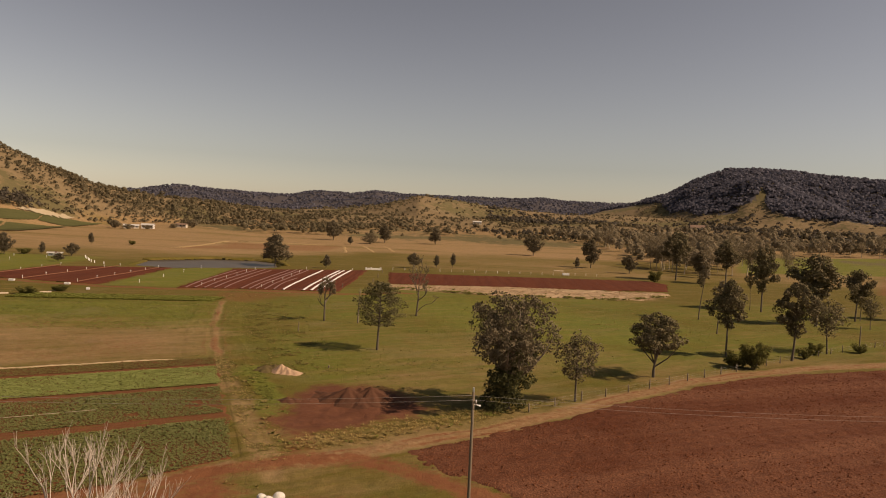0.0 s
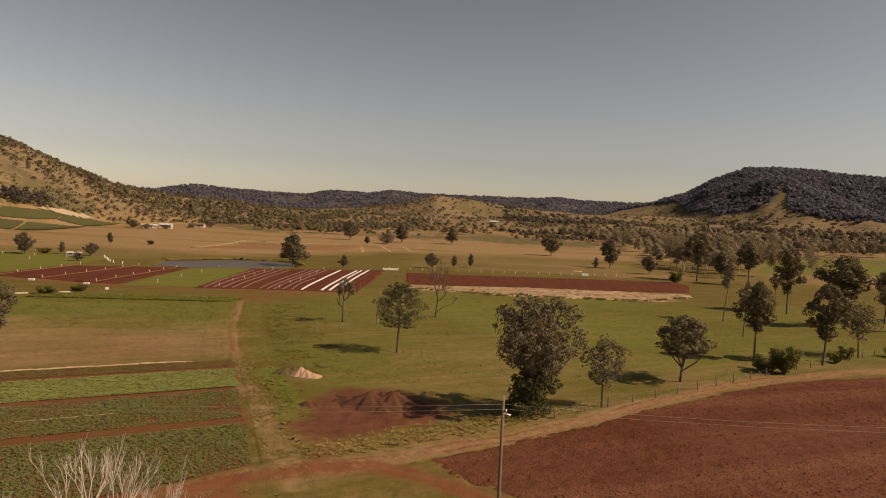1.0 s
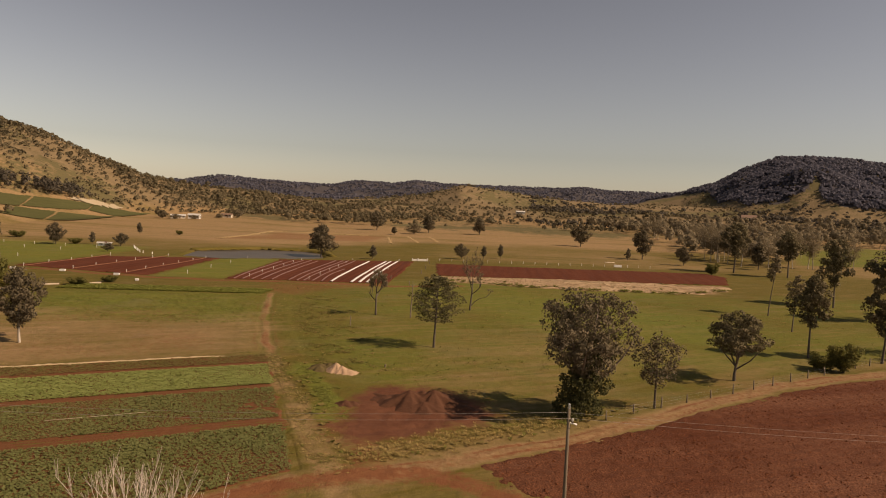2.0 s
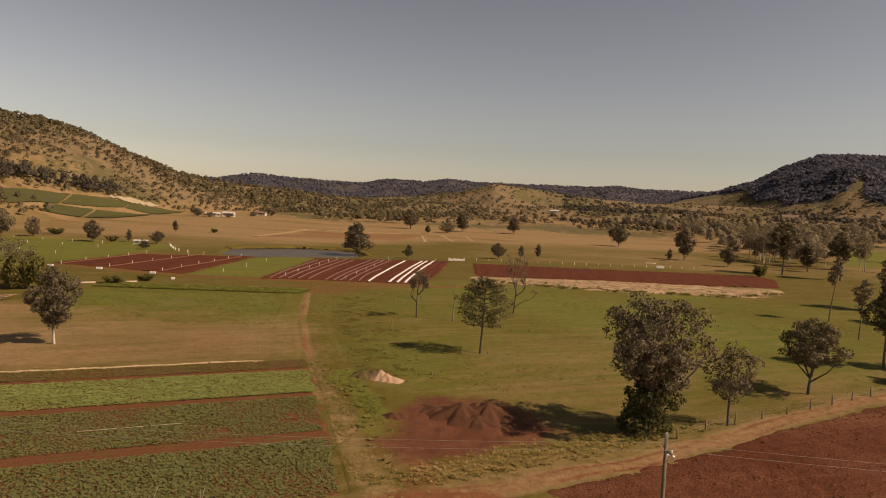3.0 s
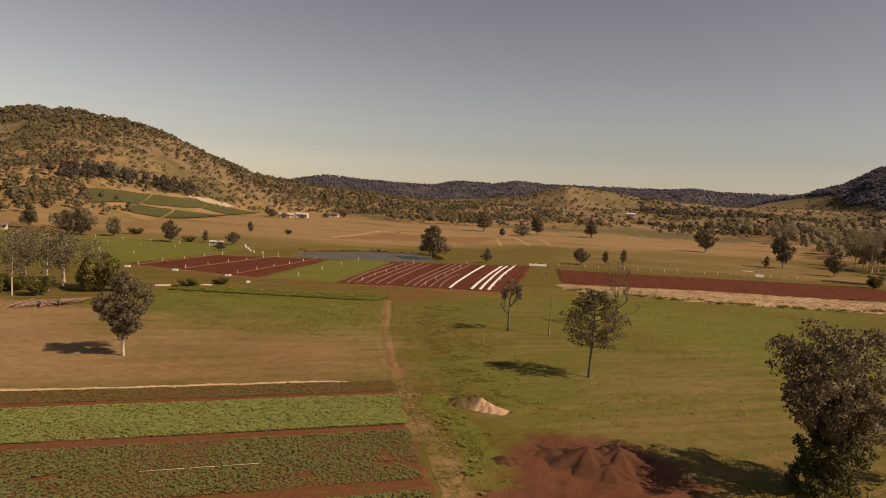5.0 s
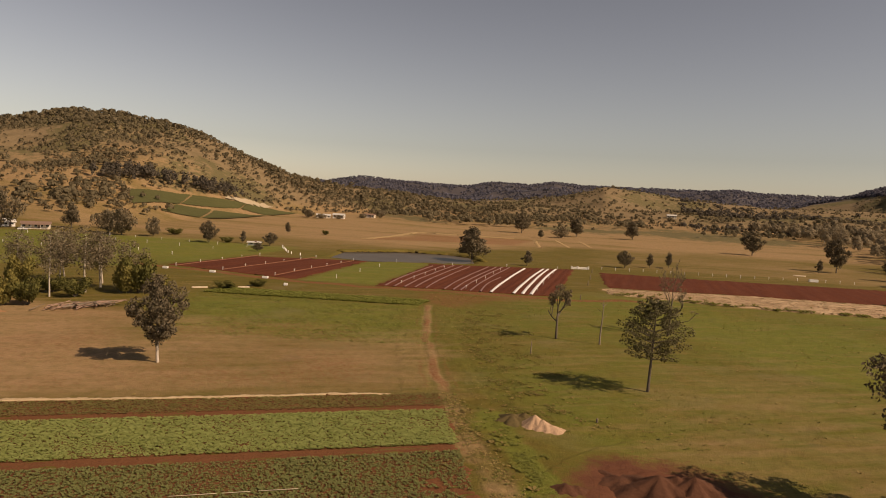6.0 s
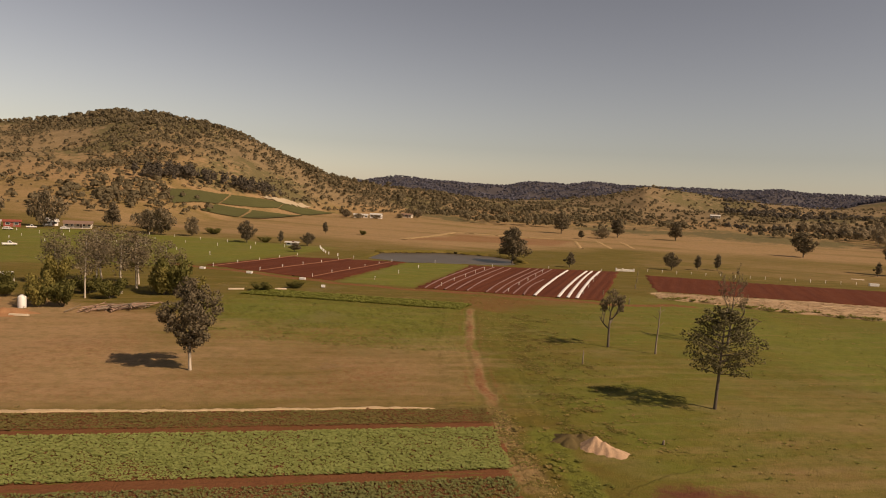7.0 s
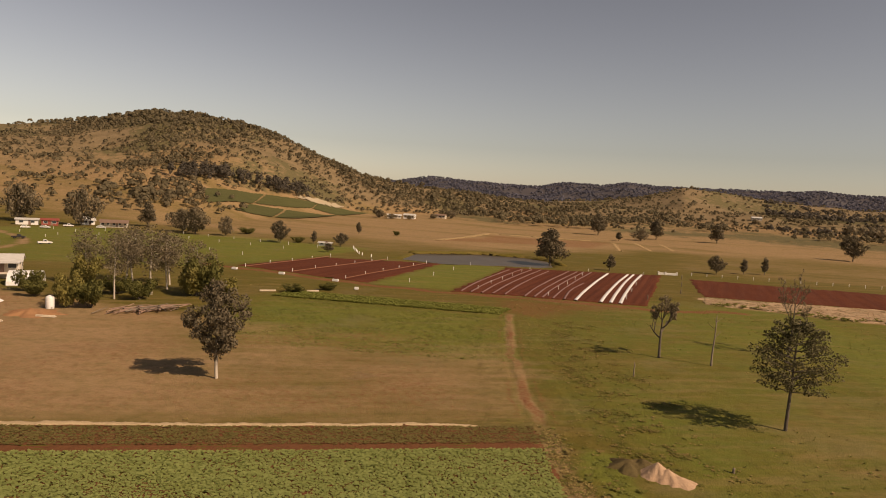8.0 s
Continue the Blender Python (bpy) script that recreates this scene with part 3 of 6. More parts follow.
bare = patch("bare_ground", widened(BARE_PATCH, 1.4), 0.24, 0.07, GROUND, lambda x, y: 0.10 * rough(x, y, 1.6, 87, 3) * inside(x, y, BARE_PATCH, 4.0), "bare churned dark red earth", "ground", 0.4)
spots = np.empty(3 * len(bare.data.vertices), np.float32)
bare.data.vertices.foreach_get("co", spots)
cover(bare.data, *spots.reshape(-1, 3).astype(float).T)
patch("stubble_strip", ((-21, 236.5), (-19.5, 224), (18, 219.5), (60, 224), (70, 236), (76, 250), (50, 250.5), (20.8, 248)), 0.6, 0.12, STUBBLE_EARTH, lambda x, y: 0.14 * rough(x, y, 1.8, 89, 3), "pale straw stubble below the red field", "field", 1.4)
patch("hillside_scar", SCAR, 0.3, 1.0, CHALKY, lambda x, y: 0.1 * rough(x, y, 9, 93, 2), "pale bare scar on the hillside", "ground", 1.6, False)
for k, lane in enumerate((((-150, 384), (-146, 384), (-146, 480), (-150, 480)), ((-146, 478), (-84, 484), (-84, 487), (-146, 481)), ((-70.5, 478), (-68.5, 478), (-58, 412), (-60, 412)), ((-60, 498), (-58, 498), (-44, 432), (-46, 432)), ((-45, 500), (-43, 500), (-33, 448), (-35, 448)))):
    patch("farm_lane", lane, 0.8, 0.25, LANE, lambda x, y: 0.05 * rough(x, y, 3, 94, 2), "pale worn lane across the dry fields", "lane", 0.6)
for plot in TERRACE_PLOTS:
    patch("terrace_plot", widened(plot, 1.075), 0.7, 0.6, PLOT, lambda x, y: 0.10 * rough(x, y, 4, 95, 2), "dark green terraced crop plot on the slope", "field", 0.3, False)
# crop beds beside the farm track: rows run west-south-west from the track
CROP_U, CROP_V, CROP_O = Vector((-0.868, -0.497, 0)), Vector((-0.497, 0.868, 0)), Vector((-20.6, 68.2, 0))


def bed(s, w):
    """Plan point s metres from the track's side along the rows, w metres across them."""
    s = s - 0.17 * w
    return CROP_O.x + CROP_U.x * s + CROP_V.x * w, CROP_O.y + CROP_U.y * s + CROP_V.y * w


patch("crop_bed", [bed(0, 0), bed(6, -2.0), bed(16, -3.2), bed(70, -3.6), bed(70, 45.8), bed(0, 45.8)], 0.3, 0.05, BED,
      lambda x, y: 0.05 * np.sin((x * CROP_V.x + y * CROP_V.y) * 2 * math.pi / 0.75) + 0.03 * rough(x, y, 0.7, 83, 2), "red soil crop beds in bands")

water_mesh = mesh_from("pond_water", [(x, y, -0.25) for x, y in POND], [tuple(range(len(POND)))])
n = Nodes("pond water", 0.36, 0.04)
water_mesh.materials.append(n.done(n.mix(n.noise(8), (0.070, 0.056, 0.042), (0.095, 0.077, 0.058)), n.noise(0.6, 3), 0.004, 0.15))
tagged(new("pond", water_mesh), "still grey farm dam below a low bank", "water", kind="structure")
BANK = ((-126, 297), (-106, 320), (-87, 322.5), (-74, 314), (-67.5, 296))
patch("pond_bank", ((-127.5, 297), (-106, 322.5), (-87, 325), (-72, 316), (-65.5, 296), (-68.5, 296), (-75, 313), (-87, 321), (-105, 318.5), (-124, 296)), 0.7, 0.3, GROUND, lambda x, y: 0.7 * along(x, y, BANK, 1.5, 2.0), "low grassy bank behind the farm pond", "bank", 0.4)


# ---------------------------------------------------------------- trees


def thing(name, x, y, z=None, turn=0.0, label="", category="", group="", size=1.0, kind=""):
    """An empty that stands on the ground at x, y."""
    ob = new(name)
    ob.matrix_basis = pose(x, y, float(land(x, y)) if z is None else z, 0, 0, turn) @ Matrix.Diagonal((size, size, size, 1))
    return tagged(ob, label, category, group, kind)


def under(name, me, parent, m=None, label=""):
    """A mesh as a part of a thing or of a part."""
    ob = new(name, me)
    ob.parent = parent
    if m is not None:
        ob.matrix_basis = m
    return tagged(ob, label)


class Wood:
    """Tapered round limbs gathered into one mesh."""

    def __init__(self, sides=6):
        self.verts, self.faces, self.sides = [], [], sides

    def limb(self, points, radii):
        base, k = len(self.verts), self.sides
        for i, (p, r) in enumerate(zip(points, radii)):
            ahead = (points[min(i + 1, len(points) - 1)] - points[max(i - 1, 0)]).normalized()
            side = ahead.cross(Vector((0.3, 1, 0.2))).normalized()
            other = ahead.cross(side)
            for j in range(k):
                a = 2 * math.pi * j / k
                self.verts.append(p + r * (math.cos(a) * side + math.sin(a) * other))
        for i in range(len(points) - 1):
            for j in range(k):
                a, b = base + i * k + j, base + i * k + (j + 1) % k
                self.faces.append((a, b, b + k, a + k))
        self.faces.append(tuple(base + (len(points) - 1) * k + j for j in range(k)))

    def mesh(self, name, material):
        return mesh_from(name, self.verts, self.faces, material, True)


def sway(rng, start, way, length, steps, wander, lift=0.0):
    """Points of a bent limb."""
    points, way = [start.copy()], way.normalized()
    for _ in range(steps):
        way = (way + Vector((rng.uniform(-1, 1), rng.uniform(-1, 1), rng.uniform(-0.6, 0.6))) * wander + Vector((0, 0, lift))).normalized()
        points.append(points[-1] + way * (length / steps))
    return points


def taper(a, b, n):
    return [a + (b - a) * (i / (n - 1)) for i in range(n)]


def facing(v, out, loose, up):
    """Leaf facets turned to the outside of their clump, with rounded normals: v is (n, 4, 3), out the way out."""
    flat = np.cross(v[:, 2] - v[:, 0], v[:, 3] - v[:, 1])
    flat /= np.linalg.norm(flat, axis=1)[:, None] + 1e-9
    away = (flat * out).sum(1) < 0
    v[away] = v[away][:, [0, 3, 2, 1]]
    flat[away] *= -1
    way = out + loose * flat + np.array((0, 0, up))
    way /= np.linalg.norm(way, axis=1)[:, None] + 1e-9
    return v.reshape(-1, 3), np.arange(4 * len(v)).reshape(-1, 4), np.repeat(way, 4, 0)


def sprays(rng, hearts, count, size, droop=0.25):
    """Leaf sprays: small bent blades set at random round each heart (place, radius, flatness, share)."""
    out_v, out_d = [], []
    for place, radius, flat, share in hearts:
        n = max(4, int(count * share))
        d = rng.normal(size=(n, 3))
        d /= np.linalg.norm(d, axis=1)[:, None]
        c = np.array(place) + d * (radius * rng.uniform(0.35, 1.0, (n, 1)) ** 0.6) * np.array((1, 1, flat))
        a = rng.normal(size=(n, 3))
        a[:, 2] -= droop * 2
        a /= np.linalg.norm(a, axis=1)[:, None]
        b = np.cross(a, rng.normal(size=(n, 3)))
        b /= np.linalg.norm(b, axis=1)[:, None] + 1e-9
        s = size * rng.uniform(0.55, 1.25, (n, 1))
        mid = np.cross(a, b) * s * 0.25
        v = np.stack([c - a * s, c - b * s * 0.55 + mid, c + a * s * 1.1, c + b * s * 0.55 + mid], 1)
        out_v.append(v)
        out_d.append(d)
    return facing(np.concatenate(out_v), np.concatenate(out_d), 0.7, 0.15)


def gum(seed, height, width, clear=0.35, clumps=46, leaf=0.26, per=90, stem=0.22, puff=0.17, flat=0.8, leaf_mat=None, bark=None, belly=0.5, lean=0.0, fan=0.0, part=0.8):
    """Trunk and crown meshes of a gum: limbs run out from a bent leader to leafy clumps that fill an uneven oval crown.
    clear: where the crown begins; puff: size of a clump against the width; belly: height of the widest part in the crown."""
    rng, rnd = np.random.default_rng(seed), random.Random(seed)
    wood, hearts, joints, goals = Wood(5), [], [], []
    leader = sway(rnd, Vector((0, 0, -0.2)), Vector((lean, 0, 1)), height * (fan or 0.86), 8, 0.045)
    wood.limb(leader, taper(stem, stem * (0.5 if fan else 0.16), 9))
    joints += [(p, stem * (1 - 0.1 * i)) for i, p in enumerate(leader) if p.z > clear * height * 0.75]
    low, high, half = clear * height, height, 0.5 * width
    if fan:
        joints = []
        for i in range(9):
            a, q = i * 2.4, 0.25 + 0.75 * ((i * 5) % 9) / 8
            root = leader[4 + i % 5]
            goal = Vector((half * 0.72 * q * math.cos(a), half * 0.72 * q * math.sin(a), height * (0.92 - 0.34 * q)))
            goals.append(goal)
            side = Vector((goal.x, goal.y, 0)) * 0.16
            pts = [root, root.lerp(goal, 0.33) + side, root.lerp(goal, 0.66) + side * 0.8, goal]
            wood.limb(pts, taper(stem * 0.5, stem * 0.09, 4))
            joints += [(p, stem * 0.3) for p in pts[1:]]
    spots = list(goals)
    while len(spots) < clumps:
        f = rnd.random()
        girth = math.sin(math.pi * min(1, max(0, (f / belly * 0.5 if f < belly else 0.5 + (f - belly) / (1 - belly) * 0.5)))) ** 0.75
        a, q = rnd.uniform(0, 2 * math.pi), rnd.random() ** 0.55
        lobe = 0.74 + 0.32 * math.sin(2 * a + seed) * math.sin(5 * f + seed) + 0.16 * math.sin(3 * a + 2 * seed + 4 * f)
        reach = half * girth * q * lobe * (1 - puff)
        axis = leader[min(8, int((clear + (1 - clear) * f) * 8))]
        p = Vector((axis.x + reach * math.cos(a), axis.y + reach * math.sin(a), low + (high - low) * (0.05 + 0.88 * f)))
        if all((p - s).length > width * puff * part for s in spots) or rnd.random() < 0.03:
            spots.append(p)
    spots.sort(key=lambda p: p.z)
    for p in spots:
        root, thick = min((j for j in joints if j[0].z < p.z + 0.3), key=lambda j: (j[0] - p).length + 0.6 * abs(p.z - j[0].z - 0.8), default=joints[0])
        gap = p - root
        mid = root + gap * 0.5 + Vector((rnd.uniform(-1, 1), rnd.uniform(-1, 1), rnd.uniform(-0.6, 0.2))) * gap.length * 0.12
        fine = max(0.012, min(thick * 0.55, 0.018 + 0.022 * gap.length))
        wood.limb([root, mid, p], [fine, fine * 0.75, fine * 0.35])
        joints += [(mid, fine * 0.9), (p, fine * 0.5)]
        hearts.append((p, width * puff * rnd.uniform(0.6, 1.1), flat, rnd.uniform(0.7, 1.3)))
    v, f, out = sprays(rng, hearts, per, leaf)
    grow = height / v[:, 2].max()
    v[:, 2] *= grow
    for p in wood.verts:
        p.z *= grow
    return wood.mesh("trunk", bark or BARK), mesh_from("crown", v, f, leaf_mat or GUM_LEAF, True, out)


def bush_meshes(seed, height, width, leaf, count, leaf_mat):
    rng, rnd = np.random.default_rng(seed), random.Random(seed)
    wood, hearts = Wood(5), []
    for i in range(9):
        a = i * 2.4
        pts = sway(rnd, Vector((0, 0, -0.1)), Vector((math.cos(a) * 0.6, math.sin(a) * 0.6, 1.0)), height * rnd.uniform(0.5, 0.85), 4, 0.2)
        wood.limb(pts, taper(0.05 * height / 3, 0.015, 5))
        for q in (2, 3, 4):
            hearts.append((pts[q], width * rnd.uniform(0.16, 0.24), 0.85, 1.0))
    v, f, out = sprays(rng, hearts, count, leaf)
    v[:, 2] = np.maximum(v[:, 2], 0.05)
    v *= (width / (2 * np.percentile(np.abs(v[:, 0]), 97)), width / (2 * np.percentile(np.abs(v[:, 1]), 97)), height / v[:, 2].max())
    return wood.mesh("trunk", BARK), mesh_from("crown", v, f, leaf_mat, True, out)


def pine_meshes(seed, height, width):
    """An open pine: bare stem, whorls of near level boughs with tufted ends."""
    rng, rnd = np.random.default_rng(seed), random.Random(seed)
    wood, hearts = Wood(6), []
    stem = sway(rnd, Vector((0, 0, -0.2)), Vector((0.04, 0, 1)), height, 8, 0.025)
    wood.limb(stem, taper(0.22, 0.05, 9))
    for ring in range(11):
        f = 0.36 + 0.60 * ring / 10
        root = stem[int(f * 7.99)].lerp(stem[min(8, int(f * 7.99) + 1)], (f * 7.99) % 1)
        reach = 0.5 * width * math.sin(math.pi * (0.30 + 0.62 * (f - 0.36) / 0.60)) * 1.05 + 0.3
        for j in range(5):
            a = j * 1.257 + ring * 0.7 + rnd.uniform(-0.3, 0.3)
            pts = sway(rnd, root, Vector((math.cos(a), math.sin(a), 0.25)), reach * rnd.uniform(0.7, 1.05), 4, 0.1, 0.04)
            wood.limb(pts, taper(0.06, 0.015, 5))
            for q in (2, 3, 4):
                hearts.append((pts[q], 0.42 * rnd.uniform(0.7, 1.25) * (0.8 + 0.2 * reach), 0.65, 1.0))
    v, f, out = sprays(rng, hearts, 46, 0.14, 0.0)
    v[:, 2] *= height / v[:, 2].max()
    return wood.mesh("trunk", BARK), mesh_from("crown", v, f, PINE_LEAF, True, out)


def twiggy_meshes(seed, height, width, part_bare, leafy, leaf_mat, bark, side=False):
    """A thin tree: a bare stem that forks into fine twigs with few leaves at their ends."""
    rng, rnd = np.random.default_rng(seed), random.Random(seed)
    wood, hearts = Wood(5), []
    stem = sway(rnd, Vector((0, 0, -0.2)), Vector((0.03, 0.02, 1)), height * part_bare, 6, 0.035)
    wood.limb(stem, taper(0.23, 0.15, 7))

    def fork(root, way, length, radius, depth):
        pts = sway(rnd, root, way, length, 4, 0.16, 0.06)
        wood.limb(pts, taper(max(radius, 0.028), max(radius * 0.5, 0.02), 5))
        if depth:
            for _ in range(3):
                turn = Vector((rnd.uniform(-1, 1), rnd.uniform(-1, 1), rnd.uniform(-0.25, 0.5)))
                q = rnd.choice((2, 3, 4))
                fork(pts[q], (pts[q] - pts[q - 1]).normalized() + turn * 0.8, length * rnd.uniform(0.5, 0.75), radius * 0.55, depth - 1)
        else:
            hearts.append((pts[-1], 0.045 * width + 0.12, 0.8, rnd.uniform(0.3, 1.5)))

    for i in range(4):
        a = i * 1.7 + seed
        fork(stem[-1 - i % 3], Vector((math.cos(a) * 0.8, math.sin(a) * 0.8, 0.6)), height * (1 - part_bare) * 0.6, 0.125, 3)
    fork(stem[-1], Vector((0.05, 0, 1)), height * (1 - part_bare) * 0.6, 0.14, 3)
    if side:
        pts = [stem[1], stem[1] + Vector((0.9, 0.1, 1.3)), stem[1] + Vector((2.0, 0.2, 2.2)), stem[1] + Vector((3.4, 0.2, 2.6)), stem[1] + Vector((4.3, 0.3, 3.6))]
        wood.limb(pts, taper(0.12, 0.04, 5))
        fork(pts[3], Vector((0.7, 0.2, 0.8)), 1.8, 0.05, 1)
    v, f, out = sprays(rng, hearts, leafy, 0.13)
    w = np.array(wood.verts)
    spread = width / (2 * np.percentile(np.hypot(v[:, 0], v[:, 1]), 92))
    for p in (v, w):
        p[:, :2] *= 1 + (spread - 1) * np.clip(p[:, 2] / (height * part_bare) - 0.8, 0, 0.4)[:, None] / 0.4
    grow = height / v[:, 2].max()
    v[:, 2] *= grow
    wood.verts = [Vector((q[0], q[1], q[2] * grow)) for q in w]
    return wood.mesh("trunk", bark), mesh_from("crown", v, f, leaf_mat, True, out)


def sparse_meshes(seed, height, width, leaf_mat, per=16, clear=0.45, bark=None):
    return gum(seed, height, width, clear, 46, 0.20, per, 0.16, 0.13, 0.9, leaf_mat, bark, 0.55)


def bare_meshes(seed, height, width, stems, bark):
    """A leafless tree with fine forking branches."""
    rnd = random.Random(seed)
    wood = Wood(5)

    def fork(root, way, length, radius, depth):
        pts = sway(rnd, root, way, length, 4, 0.13, 0.05)
        wood.limb(pts, taper(radius, radius * 0.55, 5))
        if depth:
            for _ in range(3 if depth > 1 else 4):
                q = rnd.choice((2, 3, 4, 4))
                turn = Vector((rnd.uniform(-1, 1), rnd.uniform(-1, 1), rnd.uniform(-0.1, 0.7)))
                fork(pts[q], (pts[q] - pts[q - 1]).normalized() + turn * 0.65, length * rnd.uniform(0.5, 0.75), radius * 0.56, depth - 1)

    for i in range(stems):
        a = i * 2.4 + 0.4
        fork(Vector((0.1 * math.cos(a), 0.1 * math.sin(a), -0.2)), Vector((math.cos(a) * 0.35, math.sin(a) * 0.35, 1)), height * 0.46, 0.13, 4)
    v = np.array(wood.verts)
    top, wide = v[:, 2].max(), 2 * np.percentile(np.abs(v[:, :2]), 99)
    wood.verts = [Vector((p[0] * width / wide if p[2] > 0.8 else p[0], p[1] * width / wide if p[2] > 0.8 else p[1], p[2] * height / top)) for p in v]
    return wood.mesh("trunk", bark)


def tree_of(meshes, label, name="gum_tree", category="tree"):
    ob = new(name)
    under("trunk", meshes[0], ob)
    under("crown", meshes[1], ob)
    return tagged(ob, label, category)


def plant(proto, rows, base_h, base_w, group, label="", first=None):
    """Stand copies of a tree at rows of x, y, height, width; the first one is the tree itself."""
    rnd = random.Random(len(rows) * 7 + int(base_h * 10))
    for i, (x, y, h, w) in enumerate(rows):
        m = pose(x, y, float(land(x, y)) - 0.05, 0, 0, rnd.uniform(0, 360))
        if i == 0 and first is not False:
            ob = proto
            ob.matrix_basis = m
        else:
            ob = copy_thing(proto, m)
        ob.scale = (w / base_w, w / base_w, h / base_h)
        tagged(ob, label, "", group)


# trees that stand alone near the walk
big = thing("gum_tree", 6.6, 89.7, turn=20, label="large spreading gum with a creeper-covered trunk beside the track", category="tree")
big_meshes = gum(3, 14.4, 16.0, 0.26, 84, 0.18, 150, 0.42, 0.088, 0.68, FIELD_LEAF, LIMB_BARK, 0.48, 0.0, 0.42, 0.98)
under("trunk", big_meshes[0], big)
under("crown", big_meshes[1], big)
rng0 = np.random.default_rng(5)
creeper_hearts = []
for k in range(120):
    up = 0.5 + 8.3 * (k / 119)
    girth = (2.7 if up < 5 else 2.7 - 0.2 * (up - 5)) * (0.88 + 0.22 * math.sin(up * 2.1))
    a, q = k * 2.4, rng0.random() ** 0.5
    creeper_hearts.append((Vector((0.26 * up - 1.0 + girth * q * math.cos(a), girth * q * math.sin(a), up)), 0.55 + 0.4 * rng0.random(), 0.9, 1.0))
creeper_v, creeper_f, creeper_n = sprays(rng0, creeper_hearts, 80, 0.18)
under("creeper", mesh_from("creeper", creeper_v, creeper_f, DARK_LEAF, True, creeper_n), big, label="dense dark green creeper")

small = thing("gum_tree", 15.8, 94.4, turn=70, label="slender young gum with grey-green leaves", category="tree")
for key, me in zip(("trunk", "crown"), gum(11, 9.6, 7.6, 0.24, 50, 0.16, 52, 0.17, 0.115, 0.95, FIELD_LEAF, None, 0.5, 0.0, 0.0, 0.95)):
    under(key, me, small)
dome = thing("gum_tree", 31.0, 111.8, turn=10, label="round-crowned gum with a short dark trunk", category="tree")
for key, me in zip(("trunk", "crown"), gum(15, 10.3, 12.0, 0.36, 60, 0.19, 110, 0.26, 0.10, 0.6, GUM_LEAF, BARK, 0.34, 0.0, 0.36, 0.9)):
    under(key, me, dome)
pine = thing("pine_tree", -12.8, 123.5, turn=35, label="dark open pine on a tall bare stem", category="tree")
for key, me in zip(("trunk", "crown"), pine_meshes(4, 11.9, 8.2)):
    under(key, me, pine)
lone = thing("gum_tree", -73.5, 110.0, turn=175, label="leafy gum with a white trunk in the dry field", category="tree")
for key, me in zip(("trunk", "crown"), gum(27, 11.7, 8.6, 0.20, 78, 0.18, 105, 0.22, 0.105, 0.9, FIELD_LEAF, WHITE_BARK, 0.46, 0.06)):
    under(key, me, lone)
thin_one = thing("gum_tree", -26.9, 152.8, turn=0, label="thinly leaved young gum in the paddock", category="tree")
for key, me in zip(("trunk", "crown"), twiggy_meshes(31, 9.6, 5.8, 0.52, 32, PALE_LEAF, BARK)):
    under(key, me, thin_one)
thin_two = thing("gum_tree", -7.9, 166.5, turn=0, label="half-dead gum with sparse brown foliage", category="tree")
for key, me in zip(("trunk", "crown"), twiggy_meshes(34, 14.2, 6.4, 0.46, 24, PALE_LEAF, BARK, True)):
    under(key, me, thin_two)
stag = thing("dead_tree", -19.6, 151.5, label="bare dead tree trunk with broken limbs", category="tree")
stag_wood, stag_rnd = Wood(6), random.Random(8)
stag_stem = sway(stag_rnd, Vector((0, 0, -0.2)), Vector((0.03, 0, 1)), 7.6, 7, 0.04)
stag_wood.limb(stag_stem, taper(0.17, 0.05, 8))
for q, a in ((4, 0.3), (5, 2.9), (6, 1.2), (6, 4.4)):
    stag_wood.limb(sway(stag_rnd, stag_stem[q], Vector((math.cos(a), math.sin(a), 0.7)), 1.3, 3, 0.2), taper(0.05, 0.015, 4))
under("trunk", stag_wood.mesh("trunk", LIMB_BARK), stag)
stump = thing("tree_stump", -29.4, 138.5, label="weathered broken tree stump in grass", category="stump")
stump_wood = Wood(6)
stump_wood.limb([Vector((0, 0, -0.2)), Vector((0.02, 0, 0.8)), Vector((0.06, 0.03, 1.5)), Vector((0.02, 0.06, 2.0))], [0.12, 0.09, 0.08, 0.03])
under("trunk", stump_wood.mesh("trunk", LIMB_BARK), stump)
for bx, by, seed, turn in ((-18.9, 40.2, 12, 0), (-21.2, 40.8, 19, 140)):
    bare = thing("bare_tree", bx, by, turn=turn, label="leafless pale-branched tree beside the dirt yard", category="tree", group="bare trees by the yard")
    under("trunk", bare_meshes(seed, 11.2, 6.8, 3, DEAD_WOOD), bare)

# gums of the eastern paddock
MID_A = tree_of(gum(41, 14.6, 8.6, 0.34, 46, 0.24, 110, 0.24, 0.130, 0.95, None, None, 0.55, 0.0, 0.0, 0.92), "tall gum with a clear trunk and clumped crown")
plant(MID_A, ((50.2, 132.0, 14.6, 7.4), (92.1, 181, 18.5, 14.0), (109.6, 194.2, 14.4, 8.5), (117.1, 302.3, 19.3, 12.0)), 14.6, 8.0, "paddock gums")
MID_D = tree_of(gum(47, 16.0, 10.0, 0.30, 50, 0.25, 104, 0.26, 0.120, 0.9, GUM_LEAF, BARK, 0.6, 0.1, 0.0, 0.92), "tall leaning gum with an open crown")
plant(MID_D, ((100.5, 316.1, 22.5, 15.5), (128, 200, 15, 10), (90.3, 207.9, 19.4, 11.0), (61.8, 131.2, 14.8, 9.2)), 16.0, 10.0, "paddock gums")
MID_B = tree_of(sparse_meshes(43, 11.1, 9.0, GUM_LEAF, 50, 0.3), "light-crowned spreading gum by the fence")
